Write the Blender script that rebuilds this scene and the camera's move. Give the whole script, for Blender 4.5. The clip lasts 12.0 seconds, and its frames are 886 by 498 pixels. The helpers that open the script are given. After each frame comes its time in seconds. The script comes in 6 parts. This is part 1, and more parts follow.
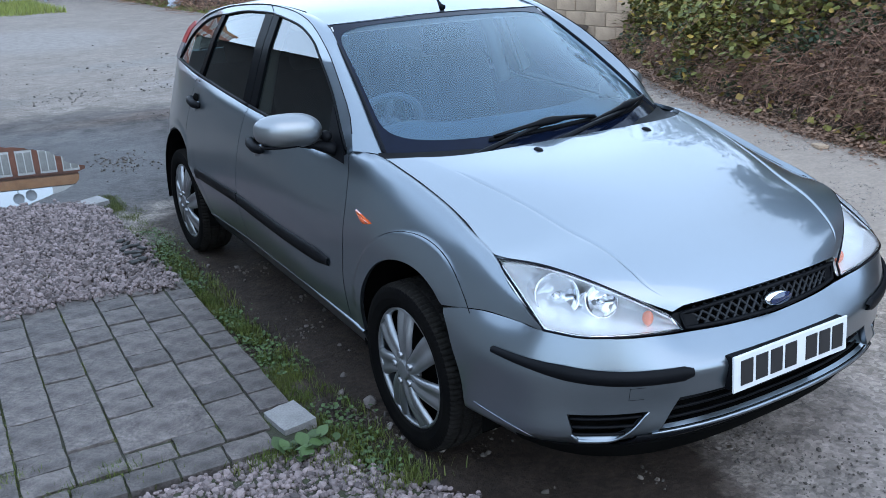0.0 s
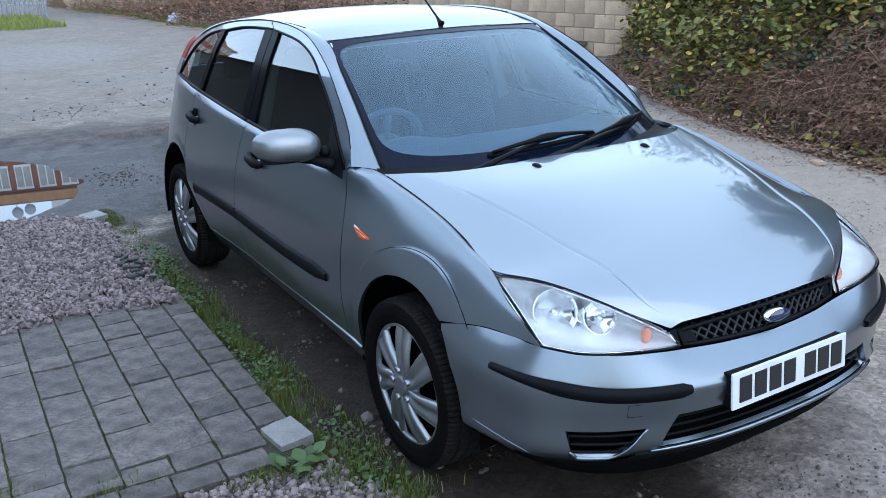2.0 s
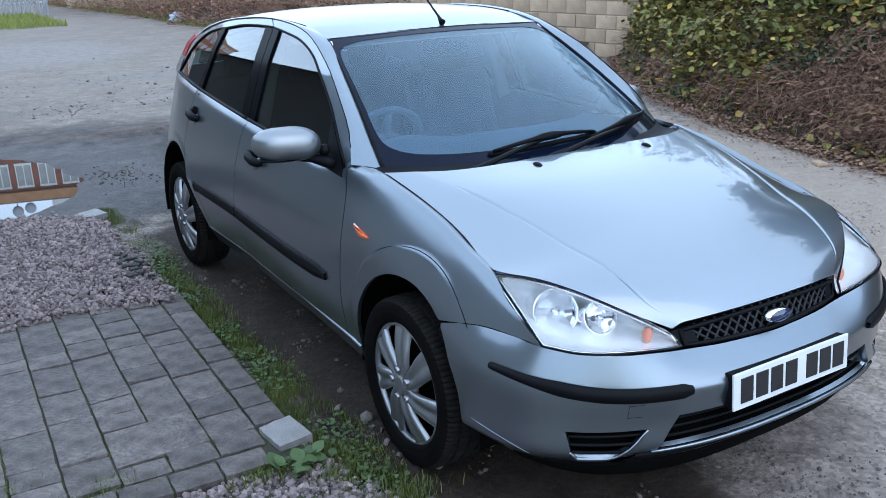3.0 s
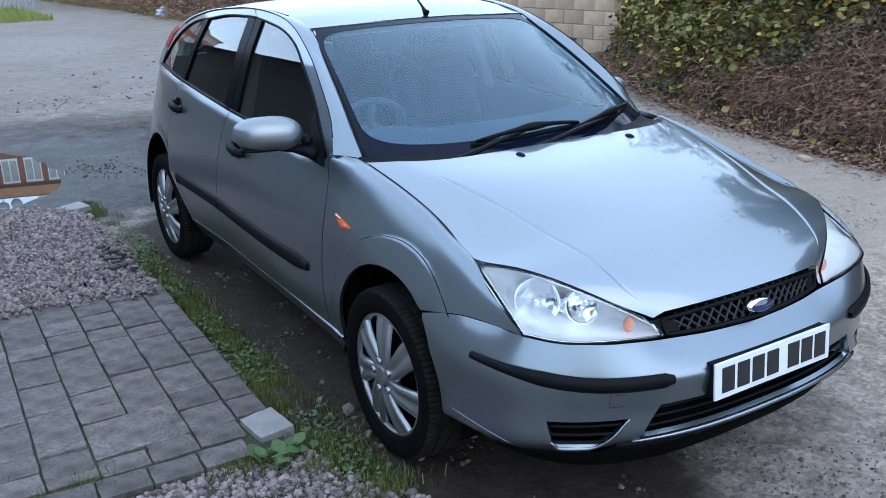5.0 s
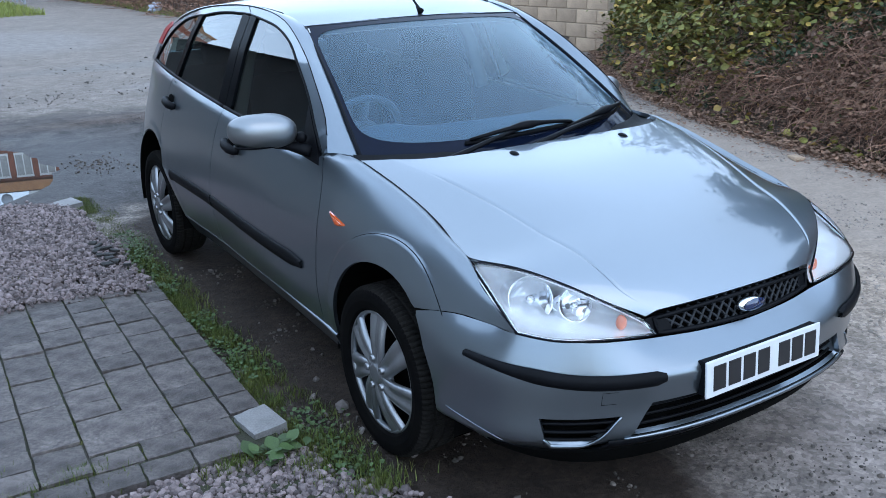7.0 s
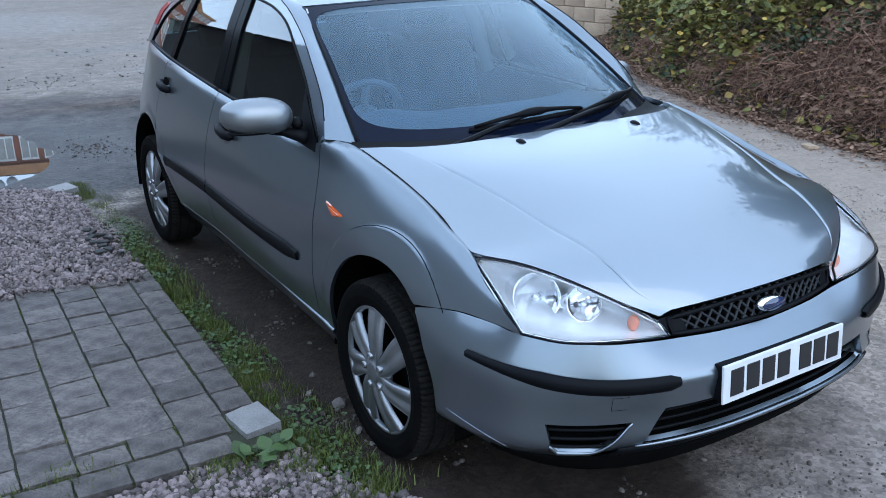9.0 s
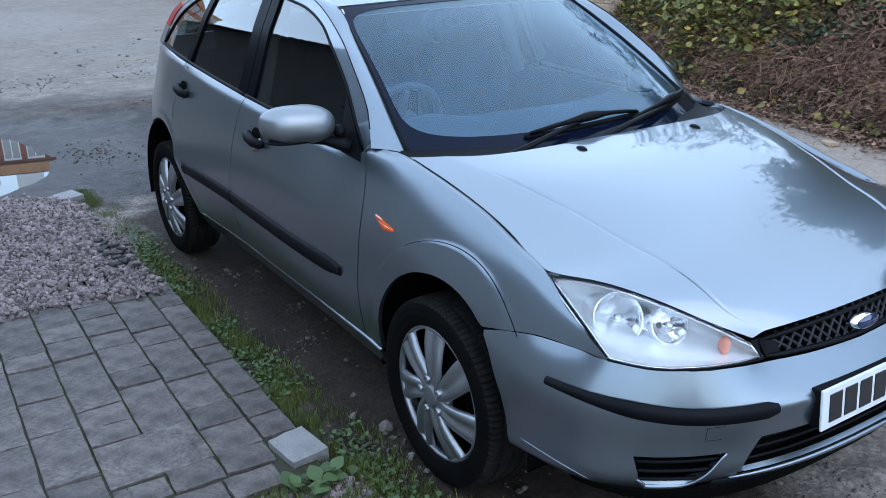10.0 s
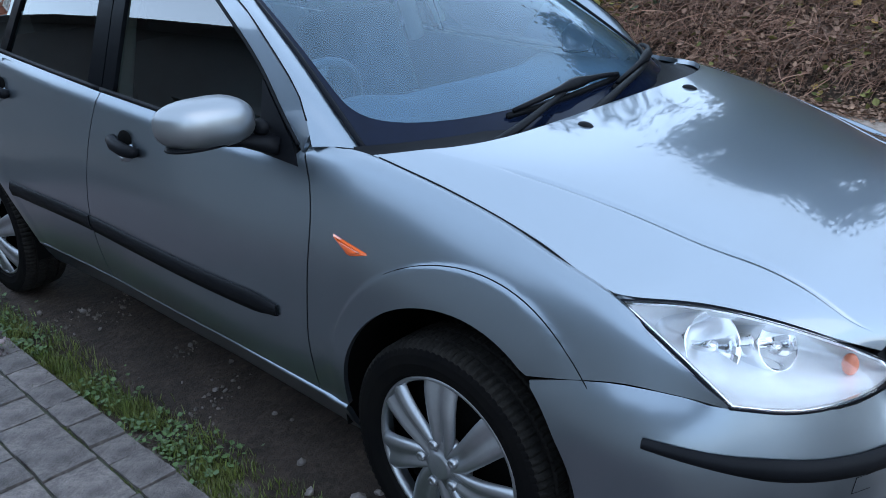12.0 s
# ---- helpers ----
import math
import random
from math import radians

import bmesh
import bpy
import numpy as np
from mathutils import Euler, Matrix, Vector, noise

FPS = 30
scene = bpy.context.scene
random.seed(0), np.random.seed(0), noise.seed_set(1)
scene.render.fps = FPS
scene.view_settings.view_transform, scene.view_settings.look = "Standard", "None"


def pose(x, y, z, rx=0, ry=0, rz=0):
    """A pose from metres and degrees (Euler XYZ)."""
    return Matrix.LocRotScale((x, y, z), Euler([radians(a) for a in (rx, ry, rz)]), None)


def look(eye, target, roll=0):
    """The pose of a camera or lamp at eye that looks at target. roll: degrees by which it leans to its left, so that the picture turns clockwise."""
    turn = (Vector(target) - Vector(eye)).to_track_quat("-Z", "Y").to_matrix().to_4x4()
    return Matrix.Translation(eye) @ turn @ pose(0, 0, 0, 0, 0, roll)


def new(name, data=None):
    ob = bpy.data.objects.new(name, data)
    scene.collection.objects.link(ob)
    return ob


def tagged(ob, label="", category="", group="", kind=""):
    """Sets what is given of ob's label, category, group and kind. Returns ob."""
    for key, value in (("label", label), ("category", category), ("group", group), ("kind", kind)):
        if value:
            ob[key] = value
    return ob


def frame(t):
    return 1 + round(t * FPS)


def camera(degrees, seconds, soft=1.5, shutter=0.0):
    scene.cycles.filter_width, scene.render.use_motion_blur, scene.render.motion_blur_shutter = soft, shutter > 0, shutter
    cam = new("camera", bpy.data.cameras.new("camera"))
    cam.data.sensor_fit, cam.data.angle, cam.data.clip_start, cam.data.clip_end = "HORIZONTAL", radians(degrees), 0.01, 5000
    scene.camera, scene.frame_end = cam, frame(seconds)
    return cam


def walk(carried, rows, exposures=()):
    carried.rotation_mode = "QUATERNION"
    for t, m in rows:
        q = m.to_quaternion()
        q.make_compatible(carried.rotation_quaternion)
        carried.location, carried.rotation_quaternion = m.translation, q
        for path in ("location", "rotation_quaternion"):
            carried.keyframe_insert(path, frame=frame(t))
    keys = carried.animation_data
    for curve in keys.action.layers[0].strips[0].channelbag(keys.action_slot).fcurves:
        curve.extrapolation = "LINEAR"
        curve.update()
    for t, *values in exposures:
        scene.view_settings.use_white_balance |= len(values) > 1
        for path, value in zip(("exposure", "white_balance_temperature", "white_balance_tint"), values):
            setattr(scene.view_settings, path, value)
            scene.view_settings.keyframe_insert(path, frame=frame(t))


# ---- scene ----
cam = camera(52.1, 12.0, soft=0.75)
PATH = [
    (0, (-2.137, -2.465, 1.695), (-1.164, -0.845, 1.039), -2.3),
    (0.5, (-2.134, -2.461, 1.694), (-1.16, -0.838, 1.048), -2.1),
    (1, (-2.129, -2.46, 1.692), (-1.154, -0.835, 1.052), -2.1),
    (1.5, (-2.132, -2.461, 1.694), (-1.154, -0.835, 1.063), -2.1),
    (2, (-2.133, -2.462, 1.696), (-1.151, -0.835, 1.071), -2.1),
    (2.5, (-2.13, -2.457, 1.691), (-1.145, -0.833, 1.067), -1.9),
    (3, (-2.125, -2.451, 1.687), (-1.144, -0.824, 1.063), -1.9),
    (5, (-2.102, -2.455, 1.659), (-1.101, -0.842, 1.028), -1.6),
    (5.5, (-2.086, -2.462, 1.657), (-1.079, -0.855, 1.024), -1.3),
    (6, (-2.089, -2.457, 1.66), (-1.07, -0.858, 1.025), -1.0),
    (6.5, (-2.105, -2.46, 1.666), (-1.084, -0.862, 1.03), -0.9),
    (7, (-2.113, -2.461, 1.665), (-1.098, -0.859, 1.028), -1.2),
    (9, (-2.023, -2.339, 1.639), (-1.024, -0.74, 0.972), -0.9),
    (9.5, (-2.07, -2.212, 1.648), (-1.068, -0.617, 0.977), -1.2),
    (10, (-2.115, -2.06, 1.643), (-1.09, -0.482, 0.966), -1.3),
    (10.5, (-2.114, -1.861, 1.627), (-1.071, -0.296, 0.945), -1.6),
    (11, (-2.069, -1.639, 1.619), (-0.989, -0.105, 0.926), -3.2),
    (11.5, (-2.075, -1.479, 1.596), (-0.931, -0.001, 0.883), -2.9),
    (12, (-2.061, -1.247, 1.534), (-0.732, 0.051, 0.792), -2.9),
]
walk(cam, [(t, look(eye, target, roll)) for t, eye, target, roll in PATH], [(0, 1.17, 6550, 10), (3, 1.17, 6550, 10), (6, 1.10, 6400, 10), (9, 1.08, 6400, 10), (12, 1.15, 6450, 10)])

# ---- world and light: bright overcast afternoon ----
world = bpy.data.worlds.new("sky")
scene.world = world
world.use_nodes = True
wn = world.node_tree
sky = wn.nodes.new("ShaderNodeTexSky")
sky.sky_type = 'NISHITA'
sky.sun_disc = False
sky.sun_elevation = radians(42)
sky.sun_rotation = radians(172)
sky.air_density = 1.0
sky.dust_density = 0.3
sky.ozone_density = 3.0
cloud = wn.nodes.new("ShaderNodeMix")
cloud.data_type = 'RGBA'
cloud.inputs["Factor"].default_value = 0.6
cloud.inputs["B"].default_value = (6.7, 8.8, 11.6, 1)
wn.links.new(sky.outputs[0], cloud.inputs["A"])
wn.links.new(cloud.outputs["Result"], wn.nodes["Background"].inputs[0])
wn.nodes["Background"].inputs[1].default_value = 0.15
sun_data = bpy.data.lights.new("sun", 'SUN')
sun_data.energy = 0.3
sun_data.angle = radians(60)
sun_data.color = (1.0, 0.95, 0.88)
sun = new("sun", sun_data)
sun.matrix_world = look((2.8, -20, 18), (0, 0, 0))


# ---- materials ----
def mat(name, base, rough=0.5, metal=0.0, noise_scale=0, vary=0.0, bump=0.0, bump_scale=200, coat=0.0, spec=0.5,
        fine=0, fine_vary=0.0, tint=None, rough_vary=0.0, rand=0.0, detail=6):
    """A procedural surface: base colour with broad and fine variation, and fine relief."""
    m = bpy.data.materials.new(name)
    m.use_nodes = True
    t = m.node_tree
    b = t.nodes["Principled BSDF"]
    b.inputs["Base Color"].default_value = (*base, 1)
    b.inputs["Roughness"].default_value = rough
    b.inputs["Metallic"].default_value = metal
    b.inputs["Coat Weight"].default_value = coat
    b.inputs["Coat Roughness"].default_value = 0.03
    b.inputs["Specular IOR Level"].default_value = spec
    co = t.nodes.new("ShaderNodeTexCoord").outputs["Object"]

    def nz(scale, det=detail):
        n = t.nodes.new("ShaderNodeTexNoise")
        n.inputs["Scale"].default_value = scale
        n.inputs["Detail"].default_value = det
        n.inputs["Roughness"].default_value = 0.62
        t.links.new(co, n.inputs["Vector"])
        return n.outputs["Fac"]

    def ramp(src, a, b_, lo=0.3, hi=0.7):
        r = t.nodes.new("ShaderNodeMapRange")
        r.inputs["From Min"].default_value = lo
        r.inputs["From Max"].default_value = hi
        r.inputs["To Min"].default_value = a
        r.inputs["To Max"].default_value = b_
        t.links.new(src, r.inputs["Value"])
        return r.outputs["Result"]

    colour = None
    if noise_scale:
        mix = t.nodes.new("ShaderNodeMix")
        mix.data_type = 'RGBA'
        lo = tint if tint else tuple(c * (1 - vary) for c in base)
        mix.inputs["A"].default_value = (*base, 1)
        mix.inputs["B"].default_value = (*lo, 1)
        t.links.new(ramp(nz(noise_scale), 0, 1), mix.inputs["Factor"])
        colour = mix.outputs["Result"]
    if fine:
        mul = t.nodes.new("ShaderNodeMix")
        mul.data_type = 'RGBA'
        mul.blend_type = 'MULTIPLY'
        mul.inputs["Factor"].default_value = 1
        if colour:
            t.links.new(colour, mul.inputs["A"])
        else:
            mul.inputs["A"].default_value = (*base, 1)
        cc = t.nodes.new("ShaderNodeCombineColor")
        f = ramp(nz(fine, 3), 1 - fine_vary, 1 + fine_vary, 0.25, 0.75)
        for i in range(3):
            t.links.new(f, cc.inputs[i])
        t.links.new(cc.outputs[0], mul.inputs["B"])
        colour = mul.outputs["Result"]
    if rand:
        hsv = t.nodes.new("ShaderNodeHueSaturation")
        geo = t.nodes.new("ShaderNodeObjectInfo")
        isl = t.nodes.new("ShaderNodeNewGeometry")
        add = t.nodes.new("ShaderNodeMath")
        add.operation = 'ADD'
        t.links.new(geo.outputs["Random"], add.inputs[0])
        t.links.new(isl.outputs["Random Per Island"], add.inputs[1])
        fr = t.nodes.new("ShaderNodeMath")
        fr.operation = 'FRACT'
        t.links.new(add.outputs[0], fr.inputs[0])
        t.links.new(ramp(fr.outputs[0], 1 - rand, 1 + rand, 0, 1), hsv.inputs["Value"])
        hsv.inputs["Color"].default_value = (*base, 1)
        if colour:
            t.links.new(colour, hsv.inputs["Color"])
        colour = hsv.outputs["Color"]
    if colour:
        t.links.new(colour, b.inputs["Base Color"])
    if rough_vary:
        t.links.new(ramp(nz(noise_scale or 3), rough - rough_vary, rough + rough_vary), b.inputs["Roughness"])
    if bump:
        bp = t.nodes.new("ShaderNodeBump")
        bp.inputs["Strength"].default_value = 1.0
        bp.inputs["Distance"].default_value = bump
        t.links.new(nz(bump_scale), bp.inputs["Height"])
        t.links.new(bp.outputs["Normal"], b.inputs["Normal"])
    return m


def glass_mat(name, tint=(0.8, 0.88, 0.86), ior=1.5, rough=0.01, haze=0.0, gloss=(1, 1, 1)):
    m = bpy.data.materials.new(name)
    m.use_nodes = True
    t = m.node_tree
    out = t.nodes["Material Output"]
    t.nodes.remove(t.nodes["Principled BSDF"])
    tr = t.nodes.new("ShaderNodeBsdfTransparent")
    tr.inputs["Color"].default_value = (*tint, 1)
    gl = t.nodes.new("ShaderNodeBsdfGlossy")
    gl.inputs["Roughness"].default_value = rough
    gl.inputs["Color"].default_value = (*gloss, 1)
    fr = t.nodes.new("ShaderNodeFresnel")
    fr.inputs["IOR"].default_value = ior
    mx = t.nodes.new("ShaderNodeMixShader")
    t.links.new(fr.outputs[0], mx.inputs[0])
    clear = tr.outputs[0]
    if haze:
        # blue diffuse veil: sky haze on the windscreen put into its colour
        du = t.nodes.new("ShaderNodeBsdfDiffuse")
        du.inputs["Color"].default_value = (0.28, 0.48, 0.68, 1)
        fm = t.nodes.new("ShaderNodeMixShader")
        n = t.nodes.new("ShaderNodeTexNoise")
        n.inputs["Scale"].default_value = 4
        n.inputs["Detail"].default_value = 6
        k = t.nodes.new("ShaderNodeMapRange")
        k.inputs["To Min"].default_value = haze * 0.6
        k.inputs["To Max"].default_value = haze * 1.4
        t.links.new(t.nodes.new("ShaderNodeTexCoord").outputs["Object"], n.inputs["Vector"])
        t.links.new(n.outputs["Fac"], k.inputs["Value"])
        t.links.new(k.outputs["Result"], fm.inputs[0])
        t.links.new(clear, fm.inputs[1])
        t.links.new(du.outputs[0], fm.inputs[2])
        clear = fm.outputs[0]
    t.links.new(clear, mx.inputs[1])
    t.links.new(gl.outputs[0], mx.inputs[2])
    t.links.new(mx.outputs[0], out.inputs["Surface"])
    return m


PAINT = mat("silver_paint", (0.182, 0.216, 0.250), rough=0.35, metal=0.94, noise_scale=3, vary=0.05, fine=900, fine_vary=0.10,
            coat=1.0, bump=0.00003, bump_scale=1500)
PAINT.node_tree.nodes["Principled BSDF"].inputs["Coat IOR"].default_value = 1.95
PAINT.node_tree.nodes["Principled BSDF"].inputs["Coat Roughness"].default_value = 0.04
SIDEPAINT = mat("dusty_silver_paint", (0.190, 0.222, 0.254), rough=0.29, metal=0.94, noise_scale=3, vary=0.06, fine=900, fine_vary=0.10,
                coat=0.55, bump=0.00003, bump_scale=1500)
SIDEPAINT.node_tree.nodes["Principled BSDF"].inputs["Coat Roughness"].default_value = 0.10
SATIN = mat("satin_silver", (0.25, 0.265, 0.28), rough=0.33, metal=0.9, noise_scale=6, vary=0.06, fine=900, fine_vary=0.08)
BLACK = mat("black_plastic", (0.0045, 0.005, 0.0065), rough=0.5, spec=0.08, noise_scale=12, vary=0.3, bump=0.0002, bump_scale=900)
GLOSSBLACK = mat("gloss_black_trim", (0.006, 0.007, 0.010), rough=0.2, spec=0.05, noise_scale=12, vary=0.3)
FRIT = mat("screen_band", (0.004, 0.007, 0.018), rough=0.08, spec=0.10, noise_scale=12, vary=0.3)
PILLAR = mat("pillar_film", (0.003, 0.0035, 0.0045), rough=0.25, spec=0.03, noise_scale=12, vary=0.3)
RUBBER = mat("tyre_rubber", (0.003, 0.003, 0.0035), rough=0.75, spec=0.025, noise_scale=9, tint=(0.006, 0.0055, 0.005), bump=0.0004, bump_scale=500)
TREAD = mat("dusty_tread", (0.008, 0.0075, 0.007), rough=0.9, spec=0.03, noise_scale=14, tint=(0.016, 0.0145, 0.013), fine=120, fine_vary=0.4)
HUBCAP = mat("hubcap_silver", (0.30, 0.31, 0.325), rough=0.33, metal=0.85, noise_scale=8, vary=0.3)
CHROME = mat("chrome", (0.80, 0.81, 0.83), rough=0.07, metal=1.0, noise_scale=20, vary=0.06)
REFLECTOR = mat("lamp_reflector", (0.84, 0.85, 0.87), rough=0.06, metal=1.0, noise_scale=20, vary=0.08)
LAMPGREY = mat("lamp_housing", (0.93, 0.94, 0.95), rough=0.32, metal=0.4, noise_scale=18, vary=0.12)
ORANGE = mat("orange_lens", (0.90, 0.125, 0.015), rough=0.15, noise_scale=30, vary=0.25, coat=1.0)
AMBERBULB = mat("amber_bulb", (0.80, 0.25, 0.14), rough=0.3, noise_scale=60, vary=0.3)
RED = mat("red_lens", (0.36, 0.014, 0.012), rough=0.35, noise_scale=20, vary=0.4, spec=0.2)
PLATE = mat("plate_white", (0.60, 0.61, 0.62), rough=0.35, noise_scale=18, vary=0.12)
PLATEBLACK = mat("plate_black", (0.012, 0.012, 0.014), rough=0.4, noise_scale=18, vary=0.3)
BLUE = mat("badge_blue", (0.010, 0.022, 0.075), rough=0.15, noise_scale=30, vary=0.3, coat=1.0)
CLOTH = mat("seat_cloth", (0.045, 0.055, 0.065), rough=0.9, noise_scale=9, vary=0.4, bump=0.0006, bump_scale=700)
DASH = mat("dash_plastic", (0.075, 0.092, 0.105), rough=0.65, noise_scale=7, vary=0.2, bump=0.0004, bump_scale=600)
LINER = mat("headliner", (0.55, 0.56, 0.55), rough=0.9, noise_scale=12, vary=0.1)
UNDER = mat("underbody_black", (0.004, 0.004, 0.004), rough=0.9, spec=0.03, noise_scale=6, vary=0.4)
GLASS = glass_mat("windscreen_glass", (0.48, 0.72, 0.90), 1.44, haze=0.092, gloss=(0.85, 0.96, 1.0))
# two copies of one glass: far panes clear, near tint carrying the cabin's shade
FARGLASS = glass_mat("clear_side_glass", (0.90, 0.95, 0.96), 1.5)
SIDEGLASS = glass_mat("side_glass", (0.22, 0.31, 0.30), 2.5)
MESHGREY = mat("grille_plastic", (0.014, 0.016, 0.019), rough=0.45, spec=0.22, noise_scale=20, vary=0.3)
LENS = glass_mat("headlamp_lens", (0.95, 0.96, 0.97), 1.45)


# ---- building tools ----
def part(name, bm, material, parent=None, label="", smooth=True):
    """Link a bmesh (or a mesh) as one object under a thing or a part."""
    if isinstance(bm, bmesh.types.BMesh):
        me = bpy.data.meshes.new(name)
        bm.to_mesh(me)
        bm.free()
    else:
        me = bm
    if material is not None and not me.materials:
        me.materials.append(material)
    if smooth:
        me.shade_smooth()
    ob = new(name, me)
    if parent is not None:
        ob.parent = parent
    if label:
        tagged(ob, label)
    return ob


def spline(pts):
    """A smooth curve through pts, run from 0 to 1 by chord length."""
    p = np.array(pts, float)
    s = np.concatenate([[0], np.cumsum(np.linalg.norm(np.diff(p, axis=0), axis=1))])
    s /= s[-1]
    n = len(p)
    m = np.zeros_like(p)
    for i in range(n):
        a, b = max(i - 1, 0), min(i + 1, n - 1)
        m[i] = (p[b] - p[a]) / (s[b] - s[a])

    def f(t):
        t = min(max(t, 0.0), 1.0)
        i = min(int(np.searchsorted(s, t, side="right")) - 1, n - 2)
        h = s[i + 1] - s[i]
        q = (t - s[i]) / h
        return ((2 * q**3 - 3 * q**2 + 1) * p[i] + (q**3 - 2 * q**2 + q) * h * m[i]
                + (-2 * q**3 + 3 * q**2) * p[i + 1] + (q**3 - q**2) * h * m[i + 1])
    f.length = float(np.sum(np.linalg.norm(np.diff(p, axis=0), axis=1)))
    return f


def joined(*fs):
    """Several curves end to end, as one with corners."""
    tot = sum(f.length for f in fs)

    def g(t):
        d = t * tot
        for f in fs:
            if d <= f.length or f is fs[-1]:
                return f(d / f.length)
            d -= f.length
    g.length = tot
    return g


def line1(pts):
    """y(x) through pairs, smooth."""
    xs = np.array([p[0] for p in pts], float)
    ys = np.array([p[1] for p in pts], float)
    d = np.gradient(ys, xs)

    def f(x):
        x = min(max(x, xs[0]), xs[-1])
        i = min(int(np.searchsorted(xs, x, side="right")) - 1, len(xs) - 2)
        h = xs[i + 1] - xs[i]
        q = (x - xs[i]) / h
        return ((2 * q**3 - 3 * q**2 + 1) * ys[i] + (q**3 - 2 * q**2 + q) * h * d[i]
                + (-2 * q**3 + 3 * q**2) * ys[i + 1] + (q**3 - q**2) * h * d[i + 1])
    return f


def step(a, b, x):
    t = min(max((x - a) / (b - a), 0), 1)
    return t * t * (3 - 2 * t)


def coons(b0, b1, d0, d1, nu, nv):
    """Grid of points spanned by four edge curves."""
    us, vs = np.linspace(0, 1, nu + 1), np.linspace(0, 1, nv + 1)
    B0, B1 = np.array([b0(u) for u in us]), np.array([b1(u) for u in us])
    D0, D1 = np.array([d0(v) for v in vs]), np.array([d1(v) for v in vs])
    U, V = us[None, :, None], vs[:, None, None]
    c = (1 - U) * (1 - V) * B0[0] + U * (1 - V) * B0[-1] + (1 - U) * V * B1[0] + U * V * B1[-1]
    return (1 - V) * B0[None] + V * B1[None] + (1 - U) * D0[:, None] + U * D1[:, None] - c


CENTRE = Vector((0, 1.2, 0.55))


def sheet(P, thick=0.014, skip=None, closed_back=False, centre=CENTRE):
    """A pressed panel: a grid of points with folded-in edges; skip(i, j) leaves holes."""
    P = np.asarray(P)
    nv, nu = P.shape[0] - 1, P.shape[1] - 1
    bm = bmesh.new()
    V = [[bm.verts.new(P[i, j]) for j in range(nu + 1)] for i in range(nv + 1)]
    for i in range(nv):
        for j in range(nu):
            if skip and skip(i, j):
                continue
            try:
                bm.faces.new((V[i][j], V[i][j + 1], V[i + 1][j + 1], V[i + 1][j]))
            except ValueError:
                pass
    for v in [v for v in bm.verts if not v.link_faces]:
        bm.verts.remove(v)
    bmesh.ops.remove_doubles(bm, verts=bm.verts, dist=1e-5)
    bmesh.ops.recalc_face_normals(bm, faces=bm.faces)
    bm.normal_update()
    tot = sum((f.normal.dot(f.calc_center_median() - centre) * f.calc_area() for f in bm.faces))
    if tot < 0:
        bmesh.ops.reverse_faces(bm, faces=bm.faces)
        bm.normal_update()
    if thick:
        inner = {}
        edge_copy = {}
        back = {}
        faces = list(bm.faces)
        for e in [e for e in bm.edges if len(e.link_faces) == 1]:
            for v in e.verts:
                if v not in inner:
                    edge_copy[v] = bm.verts.new(v.co)
                    inner[v] = bm.verts.new(v.co - v.normal * thick)
            loop = next(l for l in e.link_loops)
            a, b = loop.vert, loop.link_loop_next.vert
            bm.faces.new((edge_copy[b], edge_copy[a], inner[a], inner[b]))
        if closed_back:
            for f in faces:
                vs = []
                for v in f.verts:
                    if v not in back:
                        back[v] = bm.verts.new(v.co - v.normal * thick)
                    vs.append(back[v])
                bm.faces.new(list(reversed(vs)))
    return bm


def tube(pts, radius, segs=6, closed=False, flat=1.0, up=(0, 0, 1)):
    """A round or flattened bar along points; radius may be one number or one for each point."""
    bm = bmesh.new()
    add_tube(bm, pts, radius, segs, closed, flat, up)
    return bm


def add_tube(bm, pts, radius, segs=6, closed=False, flat=1.0, up=(0, 0, 1)):
    pts = [Vector(p) for p in pts]
    n = len(pts)
    rings = []
    for i, p in enumerate(pts):
        a, b = (pts[(i - 1) % n], pts[(i + 1) % n]) if closed else (pts[max(i - 1, 0)], pts[min(i + 1, n - 1)])
        d = (b - a).normalized()
        s = d.cross(Vector(up))
        if s.length < 1e-4:
            s = d.cross(Vector((0, 1, 0)))
        s.normalize()
        w = s.cross(d).normalized()
        r = radius[i] if isinstance(radius, (list, tuple)) else radius
        rings.append([bm.verts.new(p + (s * math.cos(k * 2 * math.pi / segs) + w * math.sin(k * 2 * math.pi / segs) * flat) * r)
                      for k in range(segs)])
    for i in range(n if closed else n - 1):
        q, q2 = rings[i], rings[(i + 1) % n]
        for k in range(segs):
            bm.faces.new((q[k], q[(k + 1) % segs], q2[(k + 1) % segs], q2[k]))
    if not closed:
        bm.faces.new(list(reversed(rings[0])))
        bm.faces.new(rings[-1])


def box(bm, x0, y0, z0, x1, y1, z1, bevel=0.0, segs=2):
    """A bevelled block."""
    made = bmesh.ops.create_cube(bm, size=1)["verts"]
    bmesh.ops.transform(bm, matrix=Matrix.Translation(((x0 + x1) / 2, (y0 + y1) / 2, (z0 + z1) / 2))
                        @ Matrix.Diagonal((abs(x1 - x0), abs(y1 - y0), abs(z1 - z0), 1)), verts=made)
    if bevel:
        bmesh.ops.bevel(bm, geom=list({e for v in made for e in v.link_edges}), offset=bevel, segments=segs, affect='EDGES', profile=0.5)
    return bm


